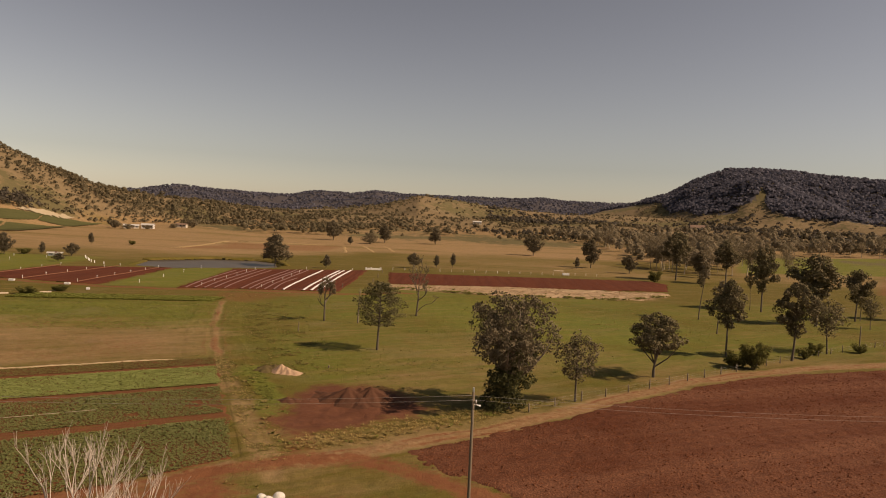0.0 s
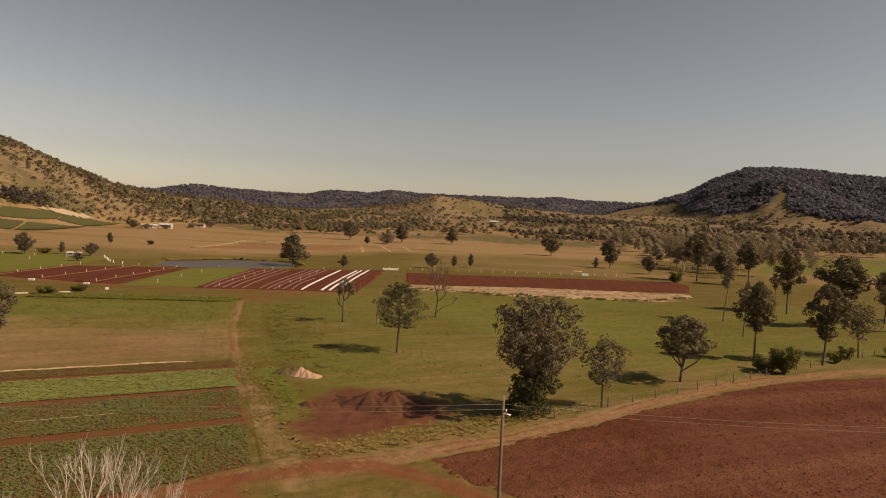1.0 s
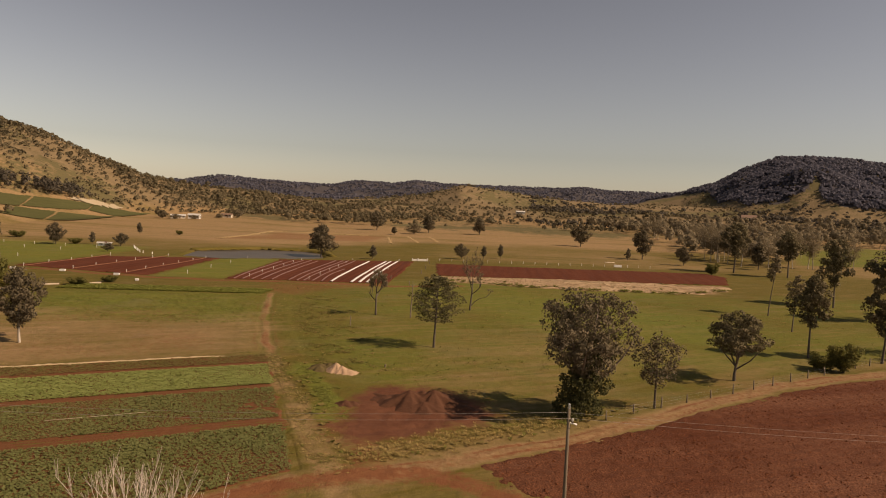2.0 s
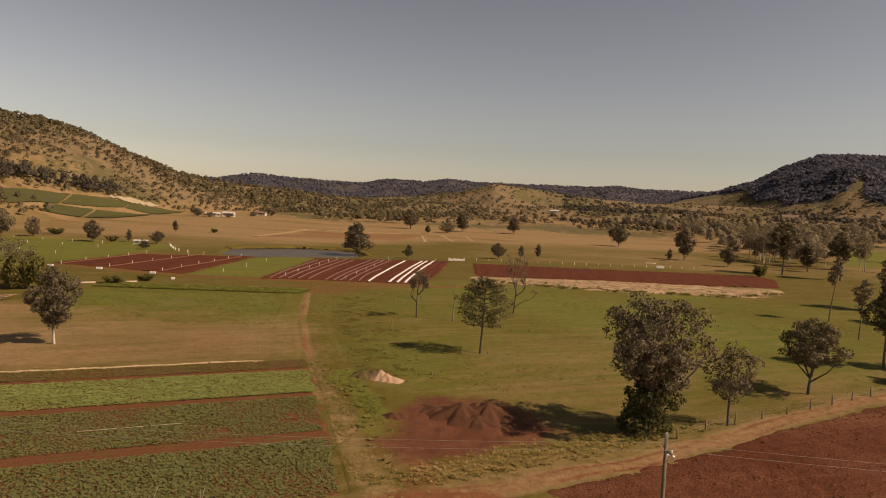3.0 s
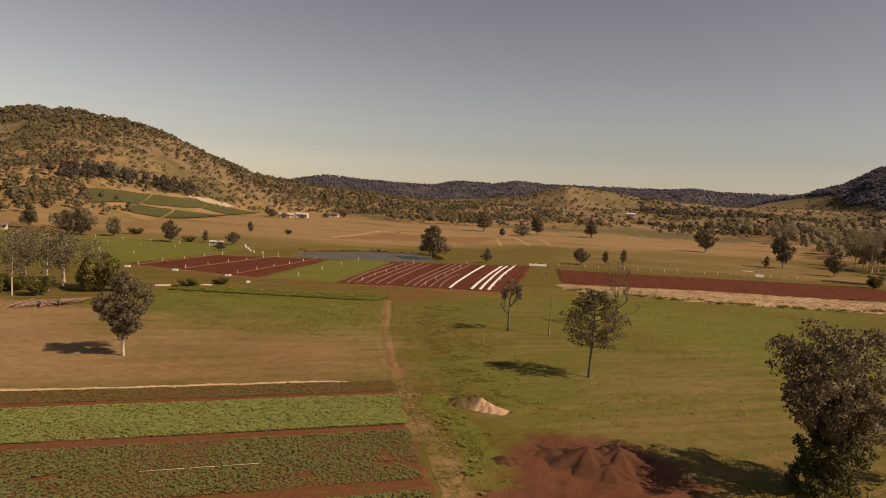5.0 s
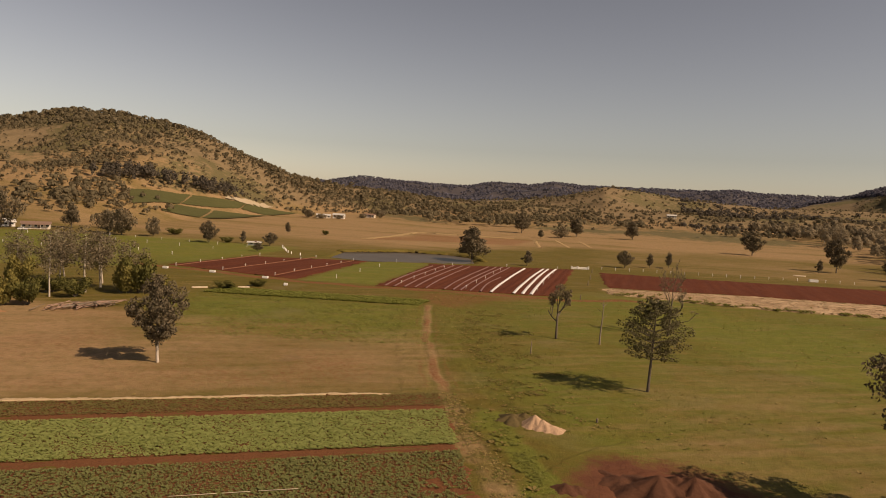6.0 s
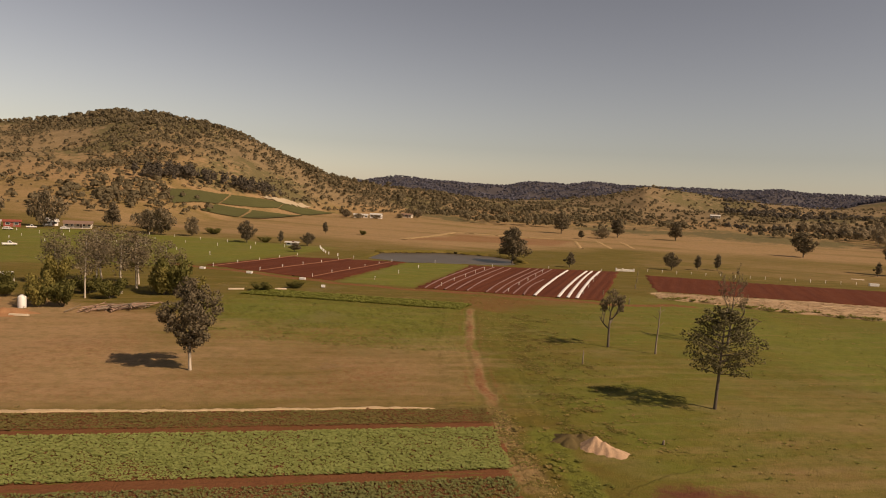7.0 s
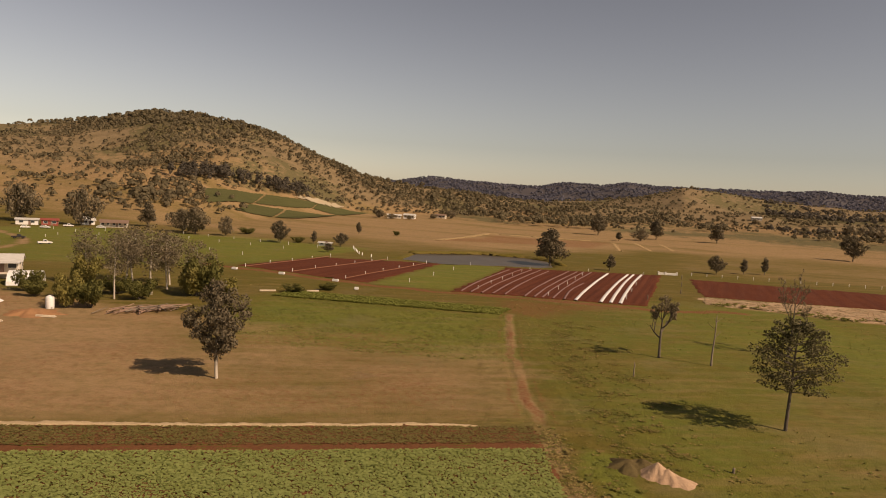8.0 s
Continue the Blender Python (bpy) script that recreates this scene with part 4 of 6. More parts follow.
plant(MID_B, ((73.0, 140.1, 11.1, 10.2), (112, 196, 10, 8), (136, 205, 9, 7), (104, 178, 8, 6.5)), 11.1, 9.0, "paddock gums")
MID_C = tree_of(sparse_meshes(45, 15.9, 4.6, PALE_LEAF, 34, 0.55), "thin straight gum with few high leaves")
plant(MID_C, ((63.6, 183.8, 15.0, 5.0), (59.3, 160.2, 12.0, 4.8), (88.2, 210.7, 11.5, 3.6), (96, 186, 12, 4.0)), 15.9, 4.6, "thin paddock gums")
SHRUB = tree_of(bush_meshes(51, 5.0, 4.2, 0.20, 110, GARDEN_LEAF), "dense rounded green shrub by the fence", "shrub", "shrub")
plant(SHRUB, ((50.9, 121.5, 4.9, 4.0), (48.2, 122.5, 2.9, 4.2), (70, 139, 2.4, 2.8), (86.7, 301.2, 5.0, 5.2), (65.5, 134.0, 2.2, 2.4), (81, 143, 2.0, 2.6)), 5.0, 4.2, "paddock shrubs")

plant(SHRUB, ((-103.1, 174.7, 1.9, 4.4), (-99.7, 183.3, 1.7, 3.8), (-219.0, 321.7, 3.2, 6.4), (-178.5, 299.9, 2.6, 4.6), (-176.6, 398.4, 2.6, 3.6)), 5.0, 4.2, "field shrubs", "low dark shrub standing in the fields", False)

# trees over the far fields
FAR_A = tree_of(gum(61, 12.0, 12.6, 0.12, 50, 0.30, 100, 0.28, 0.125, 0.8, FIELD_LEAF, BARK, 0.40, 0.0, 0.0, 0.95), "broad dark gum standing alone in the fields")
plant(FAR_A, ((-72, 296.5, 13.6, 16.5), (57, 475, 14.4, 15.2), (-9.6, 554, 13.6, 13.4), (-87.5, 545, 15.3, 14.2), (-49, 555, 14.1, 13.5), (75, 375, 16.0, 12.4), (-182, 292, 9.4, 8.6), (-157.5, 298, 5.8, 6.9),
              (-15.2, 318, 7.1, 7.4), (87.7, 346, 9.2, 9.0), (-271, 316, 12.6, 11), (-192.4, 384, 6.7, 4.2), (-186, 297, 6, 5)), 12.0, 12.0, "field trees")
FAR_B = tree_of(gum(63, 7.0, 4.4, 0.16, 28, 0.24, 70, 0.14, 0.17, 1.0, FIELD_LEAF, BARK, 0.42), "small upright dark tree in the fields")
plant(FAR_B, ((-5.5, 328, 6.1, 4.4), (2.1, 333.8, 6.9, 4.4), (65.8, 365.6, 6.2, 4.2), (-171.4, 300.6, 5.7, 4.0), (-50.4, 293.6, 5.9, 5.0), (-147.2, 268.9, 3.5, 5.0), (-69.3, 507, 6.1, 6.5), (120, 341, 13.5, 9.5)), 7.0, 4.4, "small field trees")
FAR_C = tree_of(gum(65, 8.4, 15.0, 0.10, 46, 0.36, 60, 0.2, 0.11, 0.8, PALE_LEAF, BARK, 0.45, 0.0, 0.0, 1.0), "wide grey-brown clump of low trees", "tree_clump", "trees")
plant(FAR_C, ((-57.6, 529.5, 8.6, 15.0), (-228, 297, 12.5, 17), (-240, 303, 11, 15), (-286, 291, 17.5, 20), (-315, 284, 18.5, 22), (-262, 330, 9, 12), (-345, 290, 14, 20), (-216, 302, 9, 10), (-250, 556, 4.2, 11), (-237, 562, 3.6, 9), (-231, 600, 4.0, 11), (-262, 560, 7, 12), (-222, 618, 8, 13), (34, 850, 5, 12)), 8.4, 15.0, "field edge tree clumps")

# grove and garden round the farmhouse
GROVE = tree_of(gum(71, 13.0, 7.6, 0.28, 60, 0.17, 36, 0.16, 0.13, 1.1, PALE_LEAF, WHITE_BARK, 0.6, 0.05), "grey-leaved gum in a close grove", "grove_tree")
plant(GROVE, ((-122.7, 144.7, 13.2, 6.6), (-121.8, 153.1, 13.9, 9.0), (-136.8, 164.1, 12.6, 8.2), (-128.3, 165.7, 12.0, 7.6), (-131, 156, 13, 8.0), (-124, 160, 12.0, 7.8), (-117, 160, 11.0, 7.0), (-141, 155, 12, 7)), 13.0, 5.4, "grove by the house")
GARDEN = tree_of(bush_meshes(73, 6.0, 5.4, 0.24, 100, LIME_LEAF), "yellow-green garden bush beside the house", "garden_bush", "shrub")
plant(GARDEN, ((-121.8, 133.4, 5.6, 3.8), (-134.1, 148.8, 7.4, 4.6), (-129, 141, 5.4, 4.2), (-114.3, 156.6, 6.4, 5.6), (-110, 160, 4, 5)), 6.0, 5.4, "garden bushes")
GARDEN_B = tree_of(bush_meshes(75, 6.0, 5.4, 0.26, 110, GARDEN_LEAF), "mid green garden bush in a clump", "garden_bush", "shrub")
plant(GARDEN_B, ((-118.6, 135.3, 5.0, 4.4), (-126, 137, 3.6, 3.8), (-113, 158, 8.0, 6.0), (-119, 147, 4.0, 5.0), (-127, 150, 3.5, 5), (-140.5, 142, 4.4, 4.6), (-135, 138.5, 3.2, 3.6)), 6.0, 5.4, "garden bushes")


# ---------------------------------------------------------------- woods, scrub and grass: too many to count


def blades(rng, x, y, z, tall, wide, count, tilt=0.6, leaf=0.55, lift=0.15):
    """Many small plants in one mesh: each one count blades that lean out from its foot."""
    k = len(x)
    a = rng.uniform(0, 2 * math.pi, (k, count))
    out = np.stack([np.cos(a), np.sin(a), np.zeros_like(a)], -1)
    side = np.stack([-np.sin(a), np.cos(a), np.zeros_like(a)], -1)
    t, w = tall[:, None, None] * rng.uniform(0.6, 1.15, (k, count, 1)), wide[:, None, None] * rng.uniform(0.7, 1.2, (k, count, 1))
    up = np.array((0, 0, 1.0))
    foot = np.stack([x, y, z], -1)[:, None, :] + out * w * 0.10
    v = np.stack([foot + up * t * lift, foot + out * w * tilt * 0.55 + up * t * 0.75 + side * w * leaf * 0.5,
                  foot + out * w * tilt + up * t, foot + out * w * tilt * 0.55 + up * t * 0.75 - side * w * leaf * 0.5], 2).reshape(-1, 4, 3)
    return facing(v, np.broadcast_to(up * 0.7, (len(v), 3)), 0.6, 0.0)


def crowns(rng, x, y, z, size, count, tall=0.9, facet=0.26):
    """Far tree crowns in one mesh: each a loose ball of leafy facets."""
    k = len(x)
    d = rng.normal(size=(k, count, 3))
    d /= np.linalg.norm(d, axis=2)[..., None]
    d[..., 2] = np.abs(d[..., 2]) * 1.1 - 0.25
    c = np.stack([x, y, z + 0.42 * size * tall], -1)[:, None] + d * (0.40 * size)[:, None, None] * rng.uniform(0.6, 1.1, (k, count, 1)) * (1, 1, tall)
    a = rng.normal(size=(k, count, 3)) * 0.45 + np.cross(d, rng.normal(size=(k, count, 3)))
    a -= d * (a * d).sum(-1, keepdims=True) * 0.6
    a /= np.linalg.norm(a, axis=2)[..., None]
    b = np.cross(a, d)
    b /= np.linalg.norm(b, axis=2)[..., None] + 1e-9
    s = (facet * size)[:, None, None] * rng.uniform(0.6, 1.2, (k, count, 1))
    v = np.stack([c - a * s, c - b * s * 0.8, c + a * s, c + b * s * 0.8], 2).reshape(-1, 4, 3)
    return facing(v, d.reshape(-1, 3), 0.35, 0.1)


def scatter(rng, count, az, rad):
    a = np.radians(rng.uniform(*az, count))
    r = np.sqrt(rng.uniform(rad[0] ** 2, rad[1] ** 2, count))
    return LAND_X + r * np.sin(a), LAND_Y + r * np.cos(a), r, np.degrees(a)


def stuff(name, v, f, normals, material, label, category):
    return tagged(new(name, mesh_from(name, v, f, material, normals is not None, normals)), label, category, kind="stuff")


rng = np.random.default_rng(77)
# scrub over the left hill, thicker towards the crest and in gullies
x, y, r, a = scatter(rng, 40000, (-62, -15), (440, 940))
z = land(x, y)
thick = 0.24 + 0.50 * rough(x, y, 60, 51) + 0.25 * np.clip((z - 40) / 40, 0, 1) + 0.45 * np.clip((z - 66) / 18, 0, 1) + 0.25 * grain(x, y, 25, 53) + 0.42 * (a > -31)
keep = (rng.random(len(x)) < 0.62 * np.clip(thick + 0.06, 0.08, 0.9)) & (z > 6) & (inside(x, y, TERRACES, 14.0) < 0.5) & (inside(x, y, SCAR, 8.0) < 0.5)
x, y, z = x[keep], y[keep], z[keep]
stuff("hill_scrub", *crowns(rng, x, y, z, (1.7 + 4.0 * rng.random(len(x)) ** 1.7) * (1 + 0.45 * np.clip((z - 60) / 20, 0, 1)), 13, 0.8, 0.22), HILL_LEAF, "scattered grey-green scrub over the golden hillside", "scrub")
# dark belt of trees above the terraced field
belt_t = rng.random(140)
belt_x = np.interp(belt_t, [0, 0.35, 0.6, 1], [-362, -356, -338, -322]) + rng.normal(0, 4, 140)
belt_y = np.interp(belt_t, [0, 0.35, 0.6, 1], [440, 474, 508, 548]) + rng.normal(0, 4, 140)
stuff("tree_belt", *crowns(rng, belt_x, belt_y, land(belt_x, belt_y), rng.uniform(4.0, 7, 140), 52, 2.2, 0.13), BELT_LEAF, "dark belt of close trees on the hill", "trees")
# brown trees at the foot of the hill west of the terraces
hx, hy = HILL_CLUMP[0] + rng.normal(0, 18, 120), HILL_CLUMP[1] + rng.normal(0, 22, 120)
stuff("hill_trees", *crowns(rng, hx, hy, land(hx, hy), rng.uniform(3, 8, 120), 40, 1.0, 0.15), HILL_LEAF, "brown-grey trees at the foot of the hill", "trees")
hx, hy = HILL_DARK[0] + rng.normal(0, 20, 120), HILL_DARK[1] + rng.normal(0, 24, 120)
stuff("hill_thicket", *crowns(rng, hx, hy, land(hx, hy), rng.uniform(3, 7, 120), 30, 0.9, 0.17), HILL_LEAF, "dark thicket in a fold of the hill", "trees")
# scrub and trees over the middle hills
x, y, r, a = scatter(rng, 17000, (-34, 36), (700, 1500))
thick = 0.42 + 0.55 * rough(x, y, 110, 55) + 0.15 * np.clip((r - 1000) / 300, 0, 1) - 0.22 * np.clip((a - 9) / 5, 0, 1) * (r > 860)
keep = rng.random(len(x)) < np.clip(thick, 0.05, 0.9)
x, y, r = x[keep], y[keep], r[keep]
stuff("valley_scrub", *crowns(rng, x, y, land(x, y), rng.uniform(2.2, 6.4, len(x)), 10), HILL_LEAF, "scattered trees and scrub over low golden hills", "scrub")
# trees between the creek and the eastern hill
x, y, r, a = scatter(rng, 5200, (4, 42), (720, 1180))
keep = (rng.random(len(x)) < np.clip(0.32 + 0.75 * rough(x, y, 80, 58), 0.05, 0.85)) & (forest_cover(x, y) < 0.5)
x, y = x[keep], y[keep]
stuff("valley_trees", *crowns(rng, x, y, land(x, y), rng.uniform(4, 9.5, len(x)), 22, 1.05, 0.19), BELT_LEAF, "dark grey trees below the forested hill", "trees")
# closed forest
x, y, r, a = scatter(rng, 18500, (12, 46), (1080, 1720))
keep = (forest_cover(x, y) > 0.5) & (r < 1660)
x, y = x[keep], y[keep]
stuff("hill_forest", *crowns(rng, x, y, land(x, y), rng.uniform(7, 13, len(x)), 11, 0.7, 0.23), HAZED_WOOD_LEAF, "dark closed forest over the eastern hill", "forest")
x, y, r, a = scatter(rng, 15500, (-35, 46), (1650, 2760))
keep = forest_cover(x, y) > 0.5
x, y = x[keep], y[keep]
stuff("range_forest", *crowns(rng, x, y, land(x, y), rng.uniform(8, 14, len(x)), 8, 0.55, 0.27), HAZED_WOOD_LEAF, "dark forest over the far range", "forest")
# creek-side gums across the valley on the east, and field-edge trees at the foot of the hills
CREEK = ((108, 398), (130, 360), (165, 405), (180, 450), (214, 545), (280, 580), (340, 596), (520, 600), (560, 760), (230, 840), (95, 800), (128, 640), (128, 560))
x, y, r, a = scatter(rng, 4200, (2, 44), (340, 860))
keep = (inside(x, y, CREEK, 8.0) > 0.5) & (inside(x, y, FAR_GREEN, 10.0) < 0.4) & (rng.random(len(x)) < np.clip(0.62 + 0.6 * rough(x, y, 50, 57), 0.08, 0.95))
x, y, r = x[keep], y[keep], r[keep]
stuff("creek_trees", *crowns(rng, x, y, land(x, y) + 1.5, rng.uniform(4.5, 11, len(x)), 72, 1.3, 0.115), PALE_LEAF, "brown-grey gums crowding along the creek", "trees")
x, y, r, a = scatter(rng, 5000, (-28, 16), (600, 850))
keep = rng.random(len(x)) < np.clip(-0.05 + 0.7 * rough(x, y, 50, 59) + 0.3 * (r > 720), 0.0, 0.7)
x, y, r = x[keep], y[keep], r[keep]
stuff("field_edge_trees", *crowns(rng, x, y, land(x, y) + 0.4, rng.uniform(3, 8.5, len(x)), 36, 1.05, 0.15), HILL_LEAF, "dark trees where the fields meet the hills", "trees")


# crops
def crop(name, w0, w1, gap_w, gap_s, tall, wide, count, material, label, holes=None, long=66, tilt=0.6, leaf=0.5):
    w, s = np.meshgrid(np.arange(w0 + gap_w / 2, w1, gap_w), np.arange(0.4, long, gap_s))
    w, s = w.ravel() + rng.normal(0, 0.05, w.size), s.ravel() + rng.normal(0, 0.10, w.size)
    s0 = s - 0.17 * w
    px, py = CROP_O.x + CROP_U.x * s0 + CROP_V.x * w, CROP_O.y + CROP_U.y * s0 + CROP_V.y * w
    keep = (w > np.maximum(-0.32 * s, -3.1)) & (rng.random(len(px)) < 0.95)
    if holes:
        keep &= 0.75 * rough(px, py, 4.5, 63) + 0.8 * rough(px, py, 0.9, 65, 2) * (0.5 + 0.5 * rng.random(len(px))) < holes
    px, py = px[keep], py[keep]
    k = len(px)
    vigour = np.clip(1 + 0.22 * rough(px, py, 6, 67), 0.6, 1.4)
    v, f, up = blades(rng, px, py, land(px, py) + 0.05, tall * vigour * rng.uniform(0.8, 1.2, k), wide * vigour * rng.uniform(0.8, 1.2, k), count, tilt, leaf)
    return stuff(name, v, f, up, material, label, "crop")


crop("leafy_crop", -3.2, 12.2, 0.28, 0.25, 0.15, 0.335, 6, CABBAGE_LEAF, "dark green leafy crop in close rows", None, 48)
crop("leafy_crop", 14.6, 26.6, 0.28, 0.25, 0.14, 0.285, 6, CABBAGE_LEAF, "patchy dark green crop with bare red gaps", 0.66, 52)
crop("bean_crop", 28.6, 39.2, 0.27, 0.23, 0.12, 0.35, 6, BEAN_LEAF, "dense pale green crop in long rows", None, 58, 0.7, 0.6)
crop("young_crop", 40.7, 45.6, 0.34, 0.26, 0.08, 0.40, 6, YOUNG_LEAF, "small brownish seedlings in rows", None, 64)
patch("straw_strip", [bed(5, 45.6), bed(70, 45.7), bed(70, 46.9), bed(7, 46.4)], 0.2, 0.10, STRAW, lambda x, y: 0.06 * rough(x, y, 0.6, 85, 3), "pale strip of dry cut straw beside the crop", "straw", 0.25)
# clods and lumps turned up by the plough
q = rng.random((66000, 2))
cx, cy = -4 + 96 * q[:, 0], 46 + 86 * q[:, 1]
keep = (inside(cx, cy, PLOUGH, 0.4) > 0.9) & (rng.random(66000) < 0.45 + 0.5 * rough(cx, cy, 9, 97, 3) + 0.25 * np.sin((cx * 0.42 - cy * 0.91) * 2 * math.pi / 1.6))
cx, cy = cx[keep][:17000], cy[keep][:17000]
k = len(cx)
octa = np.array(((1, 0, 0), (0, 1, 0), (-1, 0, 0), (0, -1, 0), (0.1, 0, 0.9), (0, 0.1, -0.6)))
size = 0.03 + 0.085 * rng.random((k, 1, 1)) ** 2.2
turn = rng.uniform(0, 6.28, (k, 1))
lump = octa[None] * rng.uniform(0.7, 1.3, (k, 6, 1)) * size * (1.5, 0.9, 1.0)
v = np.stack([lump[..., 0] * np.cos(turn) - lump[..., 1] * np.sin(turn), lump[..., 0] * np.sin(turn) + lump[..., 1] * np.cos(turn), lump[..., 2]], -1)
v += np.stack([cx, cy, land(cx, cy) + 0.10 + clods(cx, cy) + 0.02], -1)[:, None]
tri = np.array(((0, 1, 4), (1, 2, 4), (2, 3, 4), (3, 0, 4), (1, 0, 5), (2, 1, 5), (3, 2, 5), (0, 3, 5)))
stuff("soil_clods", v.reshape(-1, 3), (tri[None] + 6 * np.arange(k)[:, None, None]).reshape(-1, 3), None, CLOD, "loose red clods over the ploughed field", "soil")
# tall crop strip behind the dry field
q = rng.random((5200, 2))
ax, ay = -104 + 46.5 * q[:, 0], 167.5 + 7.6 * q[:, 0] + 8.5 * q[:, 1]
stuff("tall_crop", *blades(rng, ax, ay, land(ax, ay), rng.uniform(0.12, 0.42, 5200), rng.uniform(0.4, 0.7, 5200), 7, 0.6, 0.5), VERGE_LEAF, "tall green crop strip with an uneven top", "crop")
# stubble on the straw strip
q = rng.random((3600, 2))
px = -20 + 92 * q[:, 0]
py = np.interp(px, [-20, 18, 60, 76], [225, 220, 225, 240]) + np.interp(px, [-20, 20, 60, 76], [12, 28, 26, 10]) * q[:, 1]
stuff("stubble", *blades(rng, px, py, land(px, py) + 0.1, rng.uniform(0.06, 0.2, 3600), rng.uniform(0.3, 0.7, 3600), 5, 0.8, 0.5), STUBBLE, "rough dry stubble and tufts", "grass")
# dark tufts along the lower edge of the stubble
k = 420
px = rng.uniform(-18, 72, k)
py = np.interp(px, [-20, 18, 55, 72], [224, 219, 223, 238]) + rng.normal(0, 1.2, k) + 9 * (rng.random(k) < 0.3) * rng.random(k)
keep = rough(px, py, 6, 105) > -0.2
px, py = px[keep], py[keep]
k = len(px)
stuff("stubble_weeds", *blades(rng, px, py, land(px, py) + 0.1, rng.uniform(0.2, 0.6, k), rng.uniform(0.5, 1.1, k), 8, 0.8, 0.4), WEED, "dark weedy tufts along the stubble edge", "grass")
# tufts and weeds over pasture and verges
x, y, r, a = scatter(rng, 30000, (-62, 50), (40, 190))
near_x, near_y, r, a = scatter(rng, 2600, (-180, 180), (3, 42))
x, y = np.concatenate([x, near_x]), np.concatenate([y, near_y])
off = np.maximum.reduce([inside(x, y, PLOUGH, 0.5), along(x, y, YARD_ROAD, 5.0, 1.0), along(x, y, FIELD_TRACK, 4.6, 1.0), along(x, y, FARM_TRACK, 2.4, 1.0), inside(x, y, BARE_PATCH, 1.0), inside(x, y, [bed(-1, -2), bed(75, -14), bed(75, 46.5), bed(-1, 46.5)], 0.5)])
x, y = x[off < 0.4], y[off < 0.4]
west = inside(x, y, ((-40, 110), (-56, 178), (-200, 170), (-200, 60), (-100, 80)), 4.0) > 0.5
verge = np.maximum(along(x, y, ((-14, 72), (-4, 77), (4, 84.5), (12, 94)), 5.0, 3.0), along(x, y, ((-31, 104), (-24, 88), (-19, 76)), 6.0, 4.0))
chance = np.where(west, -0.30, 0.12) + 0.38 * rough(x, y, 8, 69) + 0.6 * verge + 0.45 * along(x, y, ((-46, 172), (-37, 140), (-30, 116)), 13.0, 8.0)
keep = rng.random(len(x)) < chance
x, y, verge = x[keep], y[keep], verge[keep]
green = rng.random(len(x)) < np.clip(0.45 + 0.4 * rough(x, y, 25, 79), 0.1, 0.9) * np.where(x < -45, 0.3, 1.0)
for name, pick, mat, label in (("grass_tufts", ~green, TUFT, "dry straw-coloured grass tufts"), ("weeds", green, WEED, "green weeds and low pasture plants")):
    k = int(pick.sum())
    tall = rng.uniform(0.06, 0.18, k) * (1 + 0.9 * verge[pick])
    stuff(name, *blades(rng, x[pick], y[pick], land(x[pick], y[pick]), tall, tall * rng.uniform(1.3, 2.4, k), 5, 0.8, 0.6), mat, label, "grass")
# dry grass standing along the lower farm track
k = 1500
f = rng.random(k)
px = np.interp(f, [0, 0.25, 0.5, 0.75, 1], [-36.0, -31.0, -25.6, -21.2, -17.2]) + rng.normal(0.2, 0.85, k)
py = np.interp(f, [0, 0.25, 0.5, 0.75, 1], [111, 100, 88, 77, 68.5]) + rng.normal(0, 0.7, k)
keep = (inside(px, py, CROP_PLOT, 0.3) < 0.5) & (rough(px, py, 2.2, 103) > -0.5)
px, py = px[keep], py[keep]
pick = rng.random(len(px)) < 0.6
for name, sel, mat, label in (("track_grass", pick, RANK, "dry golden grass along the farm track"), ("track_weeds", ~pick, WEED, "olive weeds along the farm track")):
    k = int(sel.sum())
    stuff(name, *blades(rng, px[sel], py[sel], land(px[sel], py[sel]) + 0.02, rng.uniform(0.04, 0.12, k), rng.uniform(0.15, 0.35, k), 6, 0.8, 0.4), mat, label, "grass")
# rank dry grass beside the field track
k = 620
f = rng.random(k)
px = np.interp(f, [0, 0.25, 0.5, 0.75, 1], [-15.5, -11.5, -8, -2, 4]) + rng.normal(0, 1.5, k)
py = np.interp(f, [0, 0.25, 0.5, 0.75, 1], [72.0, 75.0, 78.4, 82.4, 87.3]) + rng.normal(0, 1.0, k)
stuff("rank_grass", *blades(rng, px, py, land(px, py), rng.uniform(0.10, 0.34, k), rng.uniform(0.25, 0.5, k), 9, 0.8, 0.2), RANK, "rank straw-coloured grass beside the track", "grass")
k = 1300
f = rng.random(k)
px = np.interp(f, [0, 0.5, 1], [-29.2, -24.2, -19.6]) + rng.normal(0, 0.55, k)
py = np.interp(f, [0, 0.5, 1], [105, 93, 83]) + rng.normal(0, 0.55, k)
keep = rough(px, py, 3.0, 99) > -0.25
px, py = px[keep], py[keep]
k = len(px)
stuff("verge_weeds", *blades(rng, px, py, land(px, py), rng.uniform(0.04, 0.13, k), rng.uniform(0.12, 0.28, k), 7, 0.9, 0.5), VERGE_LEAF, "bright green weeds along the farm track", "grass")
